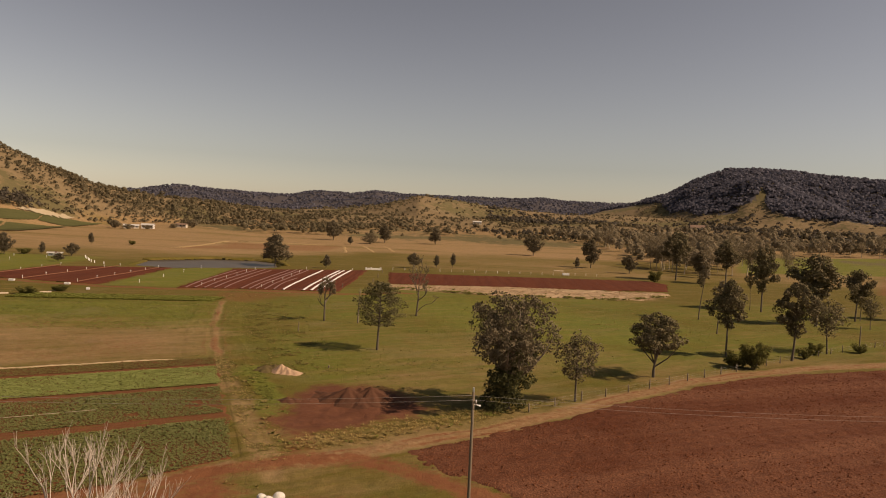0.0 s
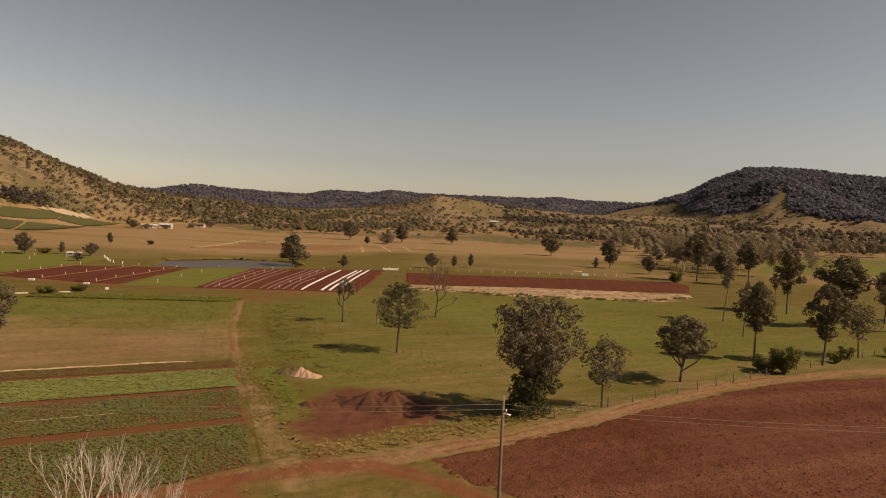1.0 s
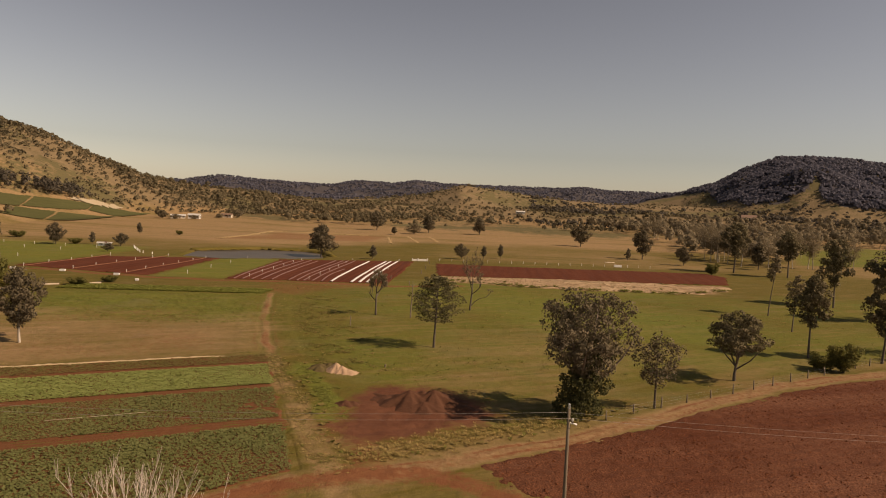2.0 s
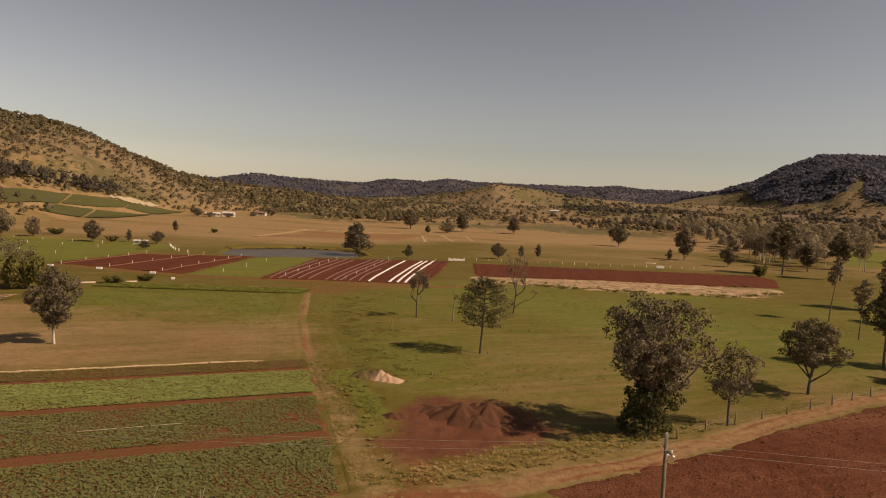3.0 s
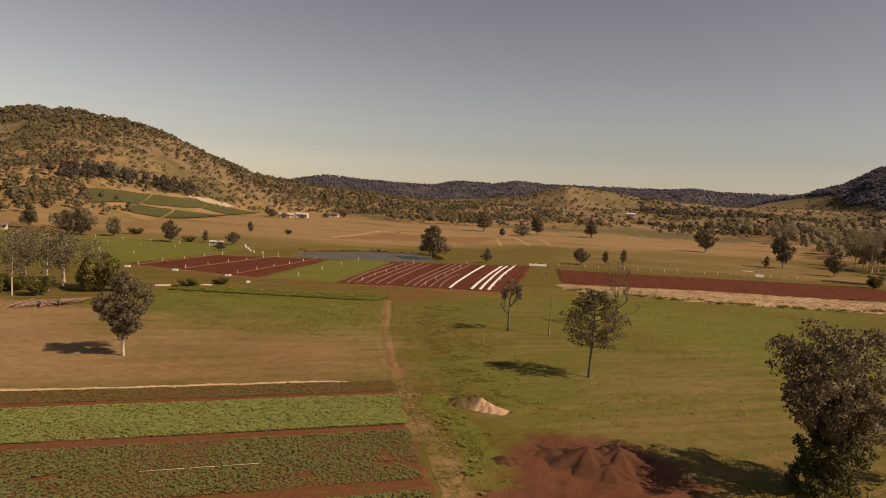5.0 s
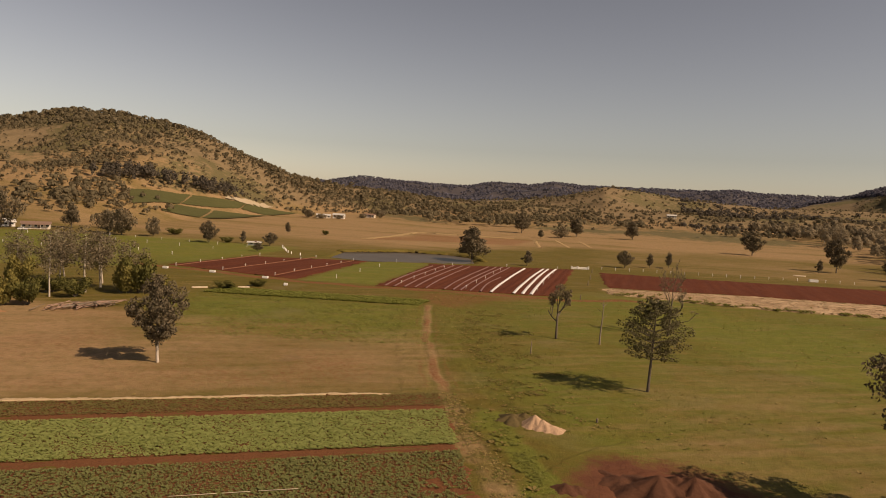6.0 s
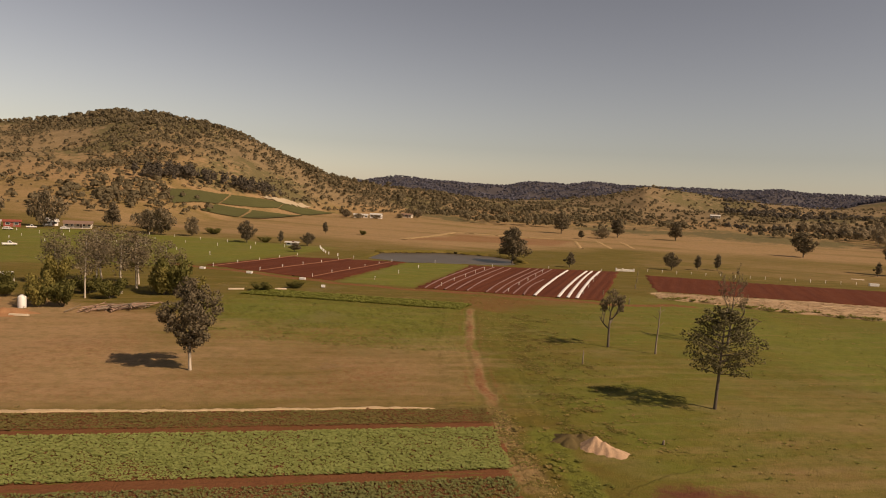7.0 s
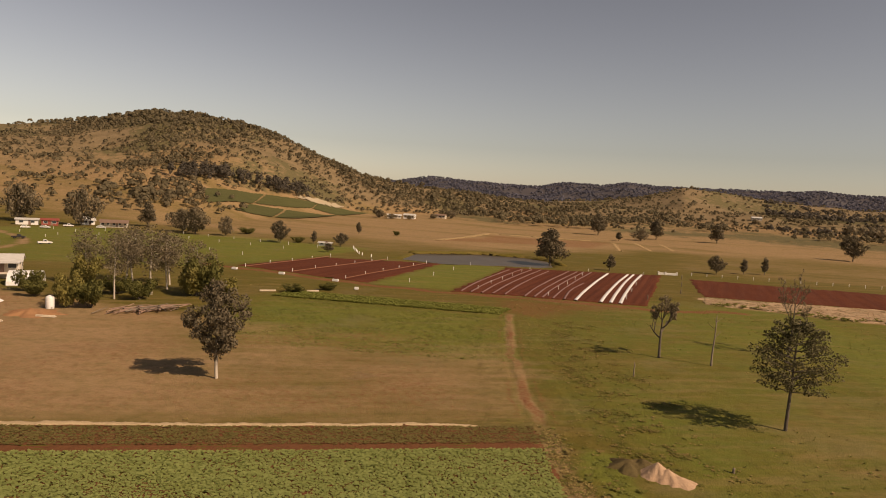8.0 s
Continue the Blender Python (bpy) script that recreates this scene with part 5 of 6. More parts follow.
# rough mottled pasture east of the farm track
k = 9000
f, q = rng.random(k), rng.random(k)
px = np.interp(f, [0, 0.5, 1], [-50, -39, -28]) + 11 * q + rng.normal(0, 1.2, k)
py = np.interp(f, [0, 0.5, 1], [176, 140, 106]) + rng.normal(0, 1.5, k)
keep = (rough(px, py, 2.0, 100, 3) + rng.normal(0, 0.35, k) > 0.1 + 0.7 * q) & (along(px, py, FARM_TRACK, 2.0, 0.5) < 0.5)
px, py = px[keep], py[keep]
pick = rng.random(len(px)) < 0.5
for name, sel, mat, label in (("rough_weeds", pick, WEED, "low mottled weeds in rough pasture"), ("rough_grass", ~pick, TUFT, "dry clumps of grass in rough pasture")):
    k = int(sel.sum())
    stuff(name, *blades(rng, px[sel], py[sel], land(px[sel], py[sel]), rng.uniform(0.05, 0.16, k), rng.uniform(0.14, 0.36, k), 6, 0.9, 0.4), mat, label, "grass")
# low green regrowth behind the dry field
q = rng.random((9000, 2))
px, py = -104 + 60 * q[:, 0], 126 + 50 * q[:, 1]
keep = (inside(px, py, TALL_CROP_BACK, 6.0) > 0.4) & (rough(px, py, 5, 101) + rng.normal(0, 0.3, 9000) > 0.0)
px, py = px[keep], py[keep]
k = len(px)
stuff("regrowth", *blades(rng, px, py, land(px, py), rng.uniform(0.03, 0.08, k), rng.uniform(0.15, 0.35, k), 6, 0.9, 0.5), VERGE_LEAF, "low green regrowth in a fallow field", "grass")


# ---------------------------------------------------------------- built and loose things
STEEL = plain("galvanised steel", (0.55, 0.55, 0.53), (0.40, 0.40, 0.39), 0.4, 0.45, 0.5, 0.6)
POLE_WOOD = plain("weathered pole timber", (0.22, 0.17, 0.12), (0.13, 0.10, 0.07), 0.5, 0.9, 0.2, 0.0, 0.02, (1, 1, 0.15))
POST_WOOD = plain("grey fence timber", (0.24, 0.19, 0.14), (0.13, 0.10, 0.075), 0.3, 0.9, 0.2, 0.0, 0.02, (1, 1, 0.2))
PORCELAIN = plain("white porcelain", (0.80, 0.78, 0.74), (0.66, 0.63, 0.58), 0.1, 0.25, 0.6)
WIRE = plain("aluminium wire", (0.44, 0.40, 0.36), (0.34, 0.31, 0.28), 0.5, 0.55, 0.3, 0.2)
WHITE_PAINT = plain("white painted boards", (0.78, 0.75, 0.70), (0.66, 0.62, 0.56), 1.2, 0.6, 0.35)
CREAM_PAINT = plain("cream render", (0.62, 0.54, 0.43), (0.52, 0.45, 0.35), 1.5, 0.75, 0.3)
ROOF_PALE = plain("pale iron roofing", (0.70, 0.67, 0.62), (0.52, 0.49, 0.44), 1.5, 0.5, 0.45, 0.2, 0.01, (6, 1, 1))
ROOF_BROWN = plain("brown iron roofing", (0.27, 0.17, 0.12), (0.19, 0.12, 0.085), 1.5, 0.6, 0.4, 0.1, 0.01, (6, 1, 1))
RED_PAINT = plain("red painted iron", (0.32, 0.075, 0.05), (0.22, 0.05, 0.036), 1.5, 0.6, 0.35)
GLASS = plain("window glass", (0.05, 0.055, 0.06), (0.03, 0.035, 0.04), 0.5, 0.06, 0.7)
TYRE = plain("tyre rubber", (0.03, 0.03, 0.03), (0.02, 0.02, 0.02), 0.2, 0.8, 0.3)
WHITE_PLASTIC = plain("white plastic", (0.78, 0.76, 0.72), (0.66, 0.63, 0.58), 0.5, 0.4, 0.5)
MULCH_WHITE = plain("white plastic mulch film", (0.80, 0.77, 0.73), (0.68, 0.63, 0.58), 1.2, 0.4, 0.5, 0.0, 0.03)
MULCH_DARK = plain("dark plastic mulch film", (0.165, 0.085, 0.070), (0.215, 0.115, 0.096), 1.2, 0.5, 0.3, 0.0, 0.03)
CHALK = plain("whitewashed stone", (0.74, 0.70, 0.63), (0.56, 0.51, 0.44), 0.5, 0.8, 0.3, 0.0, 0.05)
DARK_HIDE = plain("dark hide", (0.05, 0.04, 0.035), (0.03, 0.025, 0.02), 0.4, 0.8, 0.2)


def box_mesh(name, sx, sy, sz, material, bevel=0.02, base=True):
    """A box with worn edges; it stands on z = 0 when base."""
    bm = bmesh.new()
    bmesh.ops.create_cube(bm, size=1.0)
    bmesh.ops.scale(bm, vec=(sx, sy, sz), verts=bm.verts)
    if base:
        bmesh.ops.translate(bm, vec=(0, 0, sz / 2), verts=bm.verts)
    if bevel:
        bmesh.ops.bevel(bm, geom=bm.edges[:], offset=bevel, segments=1, affect="EDGES")
    me = bpy.data.meshes.new(name)
    bm.to_mesh(me)
    bm.free()
    me.materials.append(material)
    return me


def rod_mesh(name, points, radii, material, sides=8):
    w = Wood(sides)
    w.limb([Vector(p) for p in points], radii)
    return w.mesh(name, material)


def prism_mesh(name, outline, length, material, over=0.0):
    """An outline in x, z drawn along y."""
    k = len(outline)
    verts = [(x, -length / 2 - over, z) for x, z in outline] + [(x, length / 2 + over, z) for x, z in outline]
    faces = [tuple(range(k))[::-1], tuple(range(k, 2 * k))] + [(i, (i + 1) % k, k + (i + 1) % k, k + i) for i in range(k)]
    return mesh_from(name, verts, faces, material)


# power poles and the line between them
def power_pole(x, y, tall, turn, label):
    ob = thing("power_pole", x, y, turn=turn, label=label, category="pole", group="power poles")
    under("pole", rod_mesh("pole", [(0, 0, -0.6), (0, 0, tall * 0.5), (0, 0, tall)], [0.14, 0.12, 0.095], POLE_WOOD, 10), ob)
    arm = under("crossarm", box_mesh("crossarm", 0.10, 1.5, 0.11, POLE_WOOD, 0.015), ob, pose(0.12, 0, tall - 0.75))
    for side in (-0.65, 0.65):
        under("insulator", rod_mesh("insulator", [(0, 0, 0), (0, 0, 0.08), (0, 0, 0.12), (0, 0, 0.2)], [0.03, 0.06, 0.045, 0.06], PORCELAIN), arm, pose(0, side, 0.11))
    under("brace", rod_mesh("brace", [(0.09, -0.5, tall - 0.72), (0.1, 0, tall - 1.35)], [0.018, 0.018], STEEL, 6), ob)
    under("bracket", box_mesh("bracket", 0.14, 0.14, 0.45, STEEL, 0.02), ob, pose(0, 0, tall - 0.12))
    under("lamp", rod_mesh("lamp", [(0, 0, 0), (0.32, 0.10, -0.10), (0.48, 0.14, -0.16)], [0.035, 0.05, 0.08], WHITE_PLASTIC), ob, pose(0.1, 0.1, tall - 0.95))
    return ob


POLES = ((0.62, 55.3), (62.0, 60.5), (-62.0, 50.0))
for px, py in POLES:
    power_pole(px, py, 10.3, 5, "weathered timber power pole with a short crossarm")
for a, b in ((0, 1), (2, 0)):
    for side in (-0.65, 0.65):
        (ax, ay), (bx, by) = POLES[a], POLES[b]
        pts = []
        for i in range(17):
            f = i / 16
            z = 9.87 - 4 * 0.9 * f * (1 - f) + (1 - f) * float(land(ax, ay)) + f * float(land(bx, by))
            pts.append((ax + (bx - ax) * f - side * 0.085, ay + (by - ay) * f + side, z))
        tagged(new("power_line", rod_mesh("power_line", pts, [0.0062] * 17, WIRE, 4)), "thin overhead wire strung between timber poles", "wire", "power lines")

# fence along the field track
FENCE = ((9.1, 88.3), (12.8, 91.7), (24.4, 100.9), (32.0, 107.0), (43.0, 115.8), (66, 134.5), (85.5, 148.8), (110, 166))
fence = thing("wire_fence", 9.1, 88.3, 0.0, label="old wire fence on weathered split posts", category="fence")
rnd = random.Random(4)
posts = []
for (ax, ay), (bx, by) in zip(FENCE, FENCE[1:]):
    run = math.hypot(bx - ax, by - ay)
    k = max(1, round(run / 4.6))
    posts += [(ax + (bx - ax) * i / k, ay + (by - ay) * i / k) for i in range(k)]
for px, py in posts:
    tall, lx, ly = rnd.uniform(1.05, 1.4), rnd.uniform(-0.08, 0.08), rnd.uniform(-0.08, 0.08)
    gz = float(land(px, py))
    under("post", rod_mesh("post", [(0, 0, -0.3), (lx * 0.5, ly * 0.5, tall * 0.5), (lx, ly, tall)], [0.10, 0.085, 0.075], POST_WOOD, 6), fence, pose(px - 9.1, py - 88.3, gz))
for high in (0.35, 0.7, 1.0):
    under("wire", rod_mesh("wire", [(px - 9.1, py - 88.3, float(land(px, py)) + high) for px, py in posts], [0.0035] * len(posts), STEEL, 4), fence)

# heaps
def heap(name, x, y, peaks, half, material, label, seed, step=0.16, gully=0.16, turn=0.0):
    """A dumped heap: peaks of dx, dy, height, radius, with run-off gullies down its sides."""
    xs = np.arange(-half, half + step, step)
    gx, gy = np.meshgrid(xs, xs)
    z = np.full(gx.shape, -0.4)
    for dx, dy, h, r in peaks:
        d, a = np.hypot(gx - dx, gy - dy), np.arctan2(gy - dy, gx - dx)
        lobes = 1 + gully * np.sin(a * 5 + seed) + gully * 0.6 * np.sin(a * 9 + 2 * seed)
        z = np.maximum(z, h * (1 - (d / (r * lobes)) ** 0.9))
    z += 0.10 * rough(gx, gy, 1.2, seed, 3) * (z > -0.3)
    keep = (z > -0.35).ravel()
    faces = grid_faces(*gx.shape)
    faces = faces[keep[faces].all(1)]
    used, back_to = np.unique(faces, return_inverse=True)
    me = mesh_from(name, np.stack([gx, gy, z], -1).reshape(-1, 3)[used], back_to.reshape(-1, 4), material, True)
    ob = new(name, me)
    ob.matrix_basis = pose(x, y, float(land(x, y)), 0, 0, turn)
    return tagged(ob, label, "heap")


heap("soil_mound", -11.8, 89.6, ((-1.3, 0.2, 1.6, 3.6), (1.5, 0.7, 1.8, 3.5), (0.2, 1.2, 1.4, 3.0), (3.6, 0.2, 0.7, 2.4), (-4.0, 1.8, 0.5, 2.4), (0.6, -1.6, 0.9, 2.6)), 8.0, MOUND_SOIL, "large eroded heap of dark red soil", 3)
heap("sand_mound", -24.4, 103.8, ((-0.2, 0.0, 1.25, 1.55), (0.7, -0.3, 0.9, 1.5), (1.6, -0.5, 0.5, 1.3)), 3.4, SAND, "pale sand heap dumped on grass", 6, 0.12, 0.08)
heap("spoil_mound", -27.0, 104.6, ((0.0, 0.0, 0.8, 1.9), (1.2, 0.4, 0.9, 1.5)), 3.2, SPOIL, "low dark spoil heap beside the sand", 9, 0.14)
heap("earth_mound", -121.5, 126.2, ((0, 0, 0.9, 3.6), (1.8, 0.6, 0.7, 2.8)), 6.0, ORANGE_EARTH, "low heap of orange earth near the house", 5, 0.25)
heap("spoil_mound", -20.2, 88.0, ((0.0, 0.0, 0.5, 1.3), (0.8, 0.3, 0.4, 1.0)), 2.4, MOUND_SOIL, "small clod heap beside bare ground", 12, 0.14)
for bx, by, size in ((-15.6, 58.4, 0.42), (-15.0, 58.1, 0.40), (-14.3, 58.6, 0.50)):
    bm = bmesh.new()
    bmesh.ops.create_icosphere(bm, subdivisions=3, radius=size)
    for v in bm.verts:
        v.co *= 1 + 0.16 * noise.noise(v.co * 2.2 + Vector((bx, by, 0)))
        v.co.z *= 0.85
    me = bpy.data.meshes.new("boulder")
    bm.to_mesh(me)
    bm.free()
    me.materials.append(CHALK)
    me.polygons.foreach_set("use_smooth", [True] * len(me.polygons))
    rock = new("boulder", me)
    rock.matrix_basis = pose(bx, by, float(land(bx, by)) + size * 0.6)
    tagged(rock, "whitewashed round boulder beside the dirt yard", "boulder", "white boulders")

LOG_WOOD = plain("pinkish felled timber", (0.34, 0.22, 0.16), (0.22, 0.14, 0.10), 0.4, 0.9, 0.2, 0.0, 0.02, (1, 1, 0.2))
# felled timber by the grove
pile = thing("timber_pile", -109.8, 138.5, label="heap of bleached felled branches and logs", category="log pile")
rnd = random.Random(21)
for i in range(80):
    a, l = rnd.gauss(0.0, 0.75), rnd.uniform(1.6, 4.8)
    cx, cy, cz = rnd.gauss(0, 3.0), rnd.gauss(0, 0.9), rnd.uniform(0.08, 0.8)
    thick = rnd.uniform(0.05, 0.15)
    p = [Vector((cx - math.cos(a) * l / 2, cy - math.sin(a) * l / 2, cz - 0.1)), Vector((cx, cy + rnd.uniform(-0.2, 0.2), cz + 0.1)), Vector((cx + math.cos(a) * l / 2, cy + math.sin(a) * l / 2, cz + rnd.uniform(-0.1, 0.5)))]
    under("log", rod_mesh("log", p, [thick, thick * 0.8, thick * 0.45], LOG_WOOD if i % 3 else POST_WOOD, 6), pile, pose(0, 0, 0, 0, 0, 54))

# mulch strips in the middle field
STRIP_ENDS = ((-48.0, 206.3, -49.4, 279.5), (-42.5, 207.6, -43.2, 281.8), (-40.3, 208.1, -41.5, 283.4), (-38.2, 208.6, -39.1, 285.5))
DARK_ENDS = ((-74.6, 202.4, -78.2, 262.0), (-72.2, 202.6, -75.4, 267.0), (-69.6, 203.0, -72.6, 270.0), (-67.0, 203.4, -70.0, 272.0), (-64.2, 203.8, -67.2, 271.0), (-59.6, 204.4, -61.6, 276.0),
             (-57.4, 204.8, -59.0, 277.0), (-55.6, 205.2, -57.0, 278.0), (-53.2, 205.6, -54.6, 279.0), (-50.6, 206.0, -52.0, 245.0))


def strip(ends, half, material, label, bow):
    x0, y0, x1, y1 = ends
    rows = []
    for i in range(90):
        f = i / 89
        cx, cy = x0 + (x1 - x0) * f - bow * math.sin(math.pi * f), y0 + (y1 - y0) * f
        wob = 0.05 * math.sin(i * 1.7 + x0)
        gz = float(land(cx, cy)) + 0.20
        for q, up in ((-1, 0.0), (-0.6, 0.13), (0, 0.17), (0.6, 0.13), (1, 0.0)):
            rows.append((cx + q * (half + wob), cy, gz + up))
    me = mesh_from("mulch_strip", rows, grid_faces(90, 5), material, True)
    return tagged(new("mulch_strip", me), label, "plastic mulch", "mulch strips")


for e in STRIP_ENDS:
    strip(e, 0.42, MULCH_WHITE, "long strip of white plastic mulch over a bed", 0.7)
for e in DARK_ENDS:
    strip(e, 0.24, MULCH_DARK, "long strip of dark plastic mulch over a bed", 0.9)

# sprinklers on risers
sprinkler = thing("sprinkler", -138.5, 207.2, label="white irrigation sprinkler on a thin riser", category="sprinkler", group="field sprinklers")
under("riser", rod_mesh("riser", [(0, 0, -0.2), (0, 0, 0.85)], [0.06, 0.05], WHITE_PLASTIC, 6), sprinkler)
under("head", rod_mesh("head", [(0, 0, 0.82), (0, 0, 0.95), (0.06, 0, 1.05)], [0.11, 0.12, 0.05], WHITE_PLASTIC, 6), sprinkler)
SPRINKLER_ROWS = ((-138.5, 207.2, -138.2, 254.4, 5), (-123.3, 206.6, -120.7, 262.3, 6), (-106.1, 204.0, -106.0, 260.9, 6), (-91.0, 210.0, -93.0, 268.2, 4), (-72.4, 209.2, -73.5, 271.2, 6),
                  (-55.1, 209.8, -56.0, 281.4, 6), (-37.7, 218.0, -38.6, 286.5, 5), (-23.5, 302.0, 66.0, 318.0, 19), (-270, 262, -160, 236, 8), (-255, 274, -165, 268, 7), (-240, 232, -176, 232, 5), (-262, 240, -200, 252, 5), (-230, 292, -160, 284, 6))
first = True
for x0, y0, x1, y1, k in SPRINKLER_ROWS:
    for i in range(k):
        f = i / (k - 1)
        x, y = x0 + (x1 - x0) * f, y0 + (y1 - y0) * f
        if not first:
            copy_thing(sprinkler, pose(x, y, float(land(x, y)), 0, 0, 40 * i))
        first = False

for x0, y0, x1, y1, k in SPRINKLER_ROWS[:3]:
    pts = [(x0 + (x1 - x0) * i / 30, y0 + (y1 - y0) * i / 30, float(land(x0 + (x1 - x0) * i / 30, y0 + (y1 - y0) * i / 30)) + 0.26) for i in range(31)]
    tagged(new("irrigation_pipe", rod_mesh("irrigation_pipe", pts, [0.10] * 31, PIPE_DUST, 6)), "dusty irrigation pipe along a tilled bed", "pipe", "irrigation pipes")

CREAM_PIPE = plain("dusty cream pipe", (0.56, 0.46, 0.34), (0.42, 0.33, 0.23), 0.4, 0.7, 0.3)
# white drip pipes lying in the patchy crop
for a, b in ((0.0, 0.36), (0.40, 0.62), (0.68, 1.0)):
    ends = [(-47.5 + 7.9 * q, 75.6 + 4.6 * q, 0.26) for q in (a, 0.5 * (a + b), b)]
    tagged(new("drip_pipe", rod_mesh("drip_pipe", ends, [0.022] * 3, CREAM_PIPE, 6)), "thin white irrigation pipe lying across the crop rows", "pipe", "drip pipes")

# crates, pipes and small white things in the fields
def simple(name, me, x, y, turn, label, category, group="", z=0.0):
    ob = new(name, me)
    ob.matrix_basis = pose(x, y, float(land(x, y)) + z, 0, 0, turn)
    return tagged(ob, label, category, group)


def crate(x, y, turn, sx, sy, sz, label):
    ob = thing("field_bin", x, y, turn=turn, label=label, category="bin", group="field bins")
    for dx, dy, w, d in ((0, -sy / 2, sx, 0.08), (0, sy / 2, sx, 0.08), (-sx / 2, 0, 0.08, sy - 0.1), (sx / 2, 0, 0.08, sy - 0.1)):
        under("side", box_mesh("side", w, d, sz, WHITE_PLASTIC, 0.015), ob, pose(dx, dy, 0.06))
    under("base", box_mesh("base", sx - 0.1, sy - 0.1, 0.1, WHITE_PLASTIC, 0.01), ob)


for x, y, turn, sx in ((-137.2, 200.6, 10, 1.3), (-122.5, 200.2, 10, 1.4), (-105.8, 198.1, 10, 1.4), (-95.2, 188.5, 20, 0.8), (51.8, 315.5, 8, 3.1)):
    crate(x, y, turn, sx, 0.9, 0.5 if sx < 3 else 0.9, "white plastic field bin at the field edge")
for x, y, turn, l in ((-108.2, 172.4, 42, 3.4), (-100.8, 178.6, 42, 2.6), (-119.5, 118.4, 30, 2.4), (-117.2, 125.4, 20, 3.0), (52.7, 341, 5, 4.6)):
    ob = thing("pipe_stack", x, y, turn=turn, label="stack of pale irrigation pipes lying on grass", category="pipes", group="pipe stacks")
    for q, up in ((-0.24, 0.10), (0.0, 0.10), (0.24, 0.10), (-0.12, 0.27)):
        under("pipe", rod_mesh("pipe", [(-l / 2, q, up), (l / 2, q, up)], [0.10, 0.10], CREAM_PIPE, 8), ob)
headwall = thing("headwall", -31.2, 296.0, turn=18, label="low white culvert headwall across the lane", category="wall")
under("wall", box_mesh("wall", 6.6, 0.4, 0.8, CHALK, 0.05), headwall)
for dx in (-3.1, -0.8, 3.1):
    under("pier", box_mesh("pier", 0.5, 0.6, 1.1, CHALK, 0.05), headwall, pose(dx, 0, 0))
# lane of white posts west of the pond
for x, y in ((-150, 294.6), (-147.5, 290), (-145, 286), (-142.4, 282), (-140, 278), (-137, 273.5), (-134, 270), (-129, 267)):
    simple("marker_post", rod_mesh("marker_post", [(0, 0, -0.2), (0, 0, 1.0)], [0.16, 0.14], WHITE_PAINT, 6), x, y, 0, "white painted marker post along a lane", "post", "lane posts")
for x, y, tall in ((-18.5, 107.8, 0.45), (-26.4, 284, 1.5), (-26.0, 262, 1.5), (-25.8, 242.7, 1.4), (-33, 221, 1.3), (-26, 208, 1.3), (84.8, 149.6, 4.6)):
    simple("timber_post", rod_mesh("timber_post", [(0, 0, -0.3), (0.03, 0, tall * 0.6), (0.05, 0.03, tall)], [0.13, 0.12, 0.10], POST_WOOD, 7), x, y, 0, "dark weathered timber post standing in grass", "post", "paddock posts")


# buildings
def window_part(parent, m, w, h):
    win = under("window", box_mesh("window", w + 0.2, 0.10, h + 0.2, WHITE_PAINT, 0.01), parent, m)
    under("pane", box_mesh("pane", w, 0.06, h, GLASS, 0.0), win, pose(0, -0.05, 0.10))
    return win


def house(x, y, turn, length, depth, wall_h, roof_h, wall_mat, roof_mat, label, windows=3, porch=0.0, name="farmhouse", category="house", lift=0.0):
    """A gabled house: its long front faces -y before the turn."""
    ob = thing(name, x, y, turn=turn, label=label, category=category)
    body = under("wall", prism_mesh("wall", ((-depth / 2, -0.5), (depth / 2, -0.5), (depth / 2, wall_h + lift), (0, wall_h + lift + roof_h - 0.08), (-depth / 2, wall_h + lift)), length, wall_mat), ob, pose(0, 0, 0, 0, 0, 90))
    t = 0.14
    for s in (-1, 1):
        e = depth / 2 + 0.5
        slope = roof_h / (depth / 2)
        top, low = wall_h + lift + roof_h, wall_h + lift - 0.5 * slope
        under("roof", prism_mesh("roof", ((0, top), (s * e, low), (s * e, low + t), (0, top + t)), length, roof_mat, 0.5), ob, pose(0, 0, 0.02, 0, 0, 90))
    for i in range(windows):
        wx = -length / 2 + length * (i + 0.5) / windows
        window_part(ob, pose(wx, -depth / 2 - 0.04, lift + wall_h * 0.38), min(1.5, length / windows * 0.5), wall_h * 0.4)
    window_part(ob, pose(length / 2 + 0.04, 0, lift + wall_h * 0.38, 0, 0, 90), 1.4, wall_h * 0.4)
    door = under("door", box_mesh("door", 0.95, 0.08, 2.05, ROOF_BROWN, 0.01), ob, pose(length * 0.12, -depth / 2 - 0.05, lift))
    under("handle", rod_mesh("handle", [(0.36, -0.05, 1.0), (0.36, -0.12, 1.0)], [0.03, 0.03], STEEL, 6), door)
    if porch:
        under("porch_roof", box_mesh("porch_roof", length, porch, 0.12, roof_mat, 0.02), ob, pose(0, -depth / 2 - porch / 2, lift + wall_h - 0.25, 6, 0, 0))
        k = max(3, round(length / 2.6))
        for i in range(k):
            under("porch_post", box_mesh("porch_post", 0.14, 0.14, lift + wall_h - 0.35, WHITE_PAINT, 0.01), ob, pose(-length / 2 + 0.2 + (length - 0.4) * i / (k - 1), -depth / 2 - porch + 0.2, 0))
        under("porch_floor", box_mesh("porch_floor", length, porch, 0.2, CREAM_PAINT, 0.02), ob, pose(0, -depth / 2 - porch / 2, max(0, lift - 0.1)))
    return ob


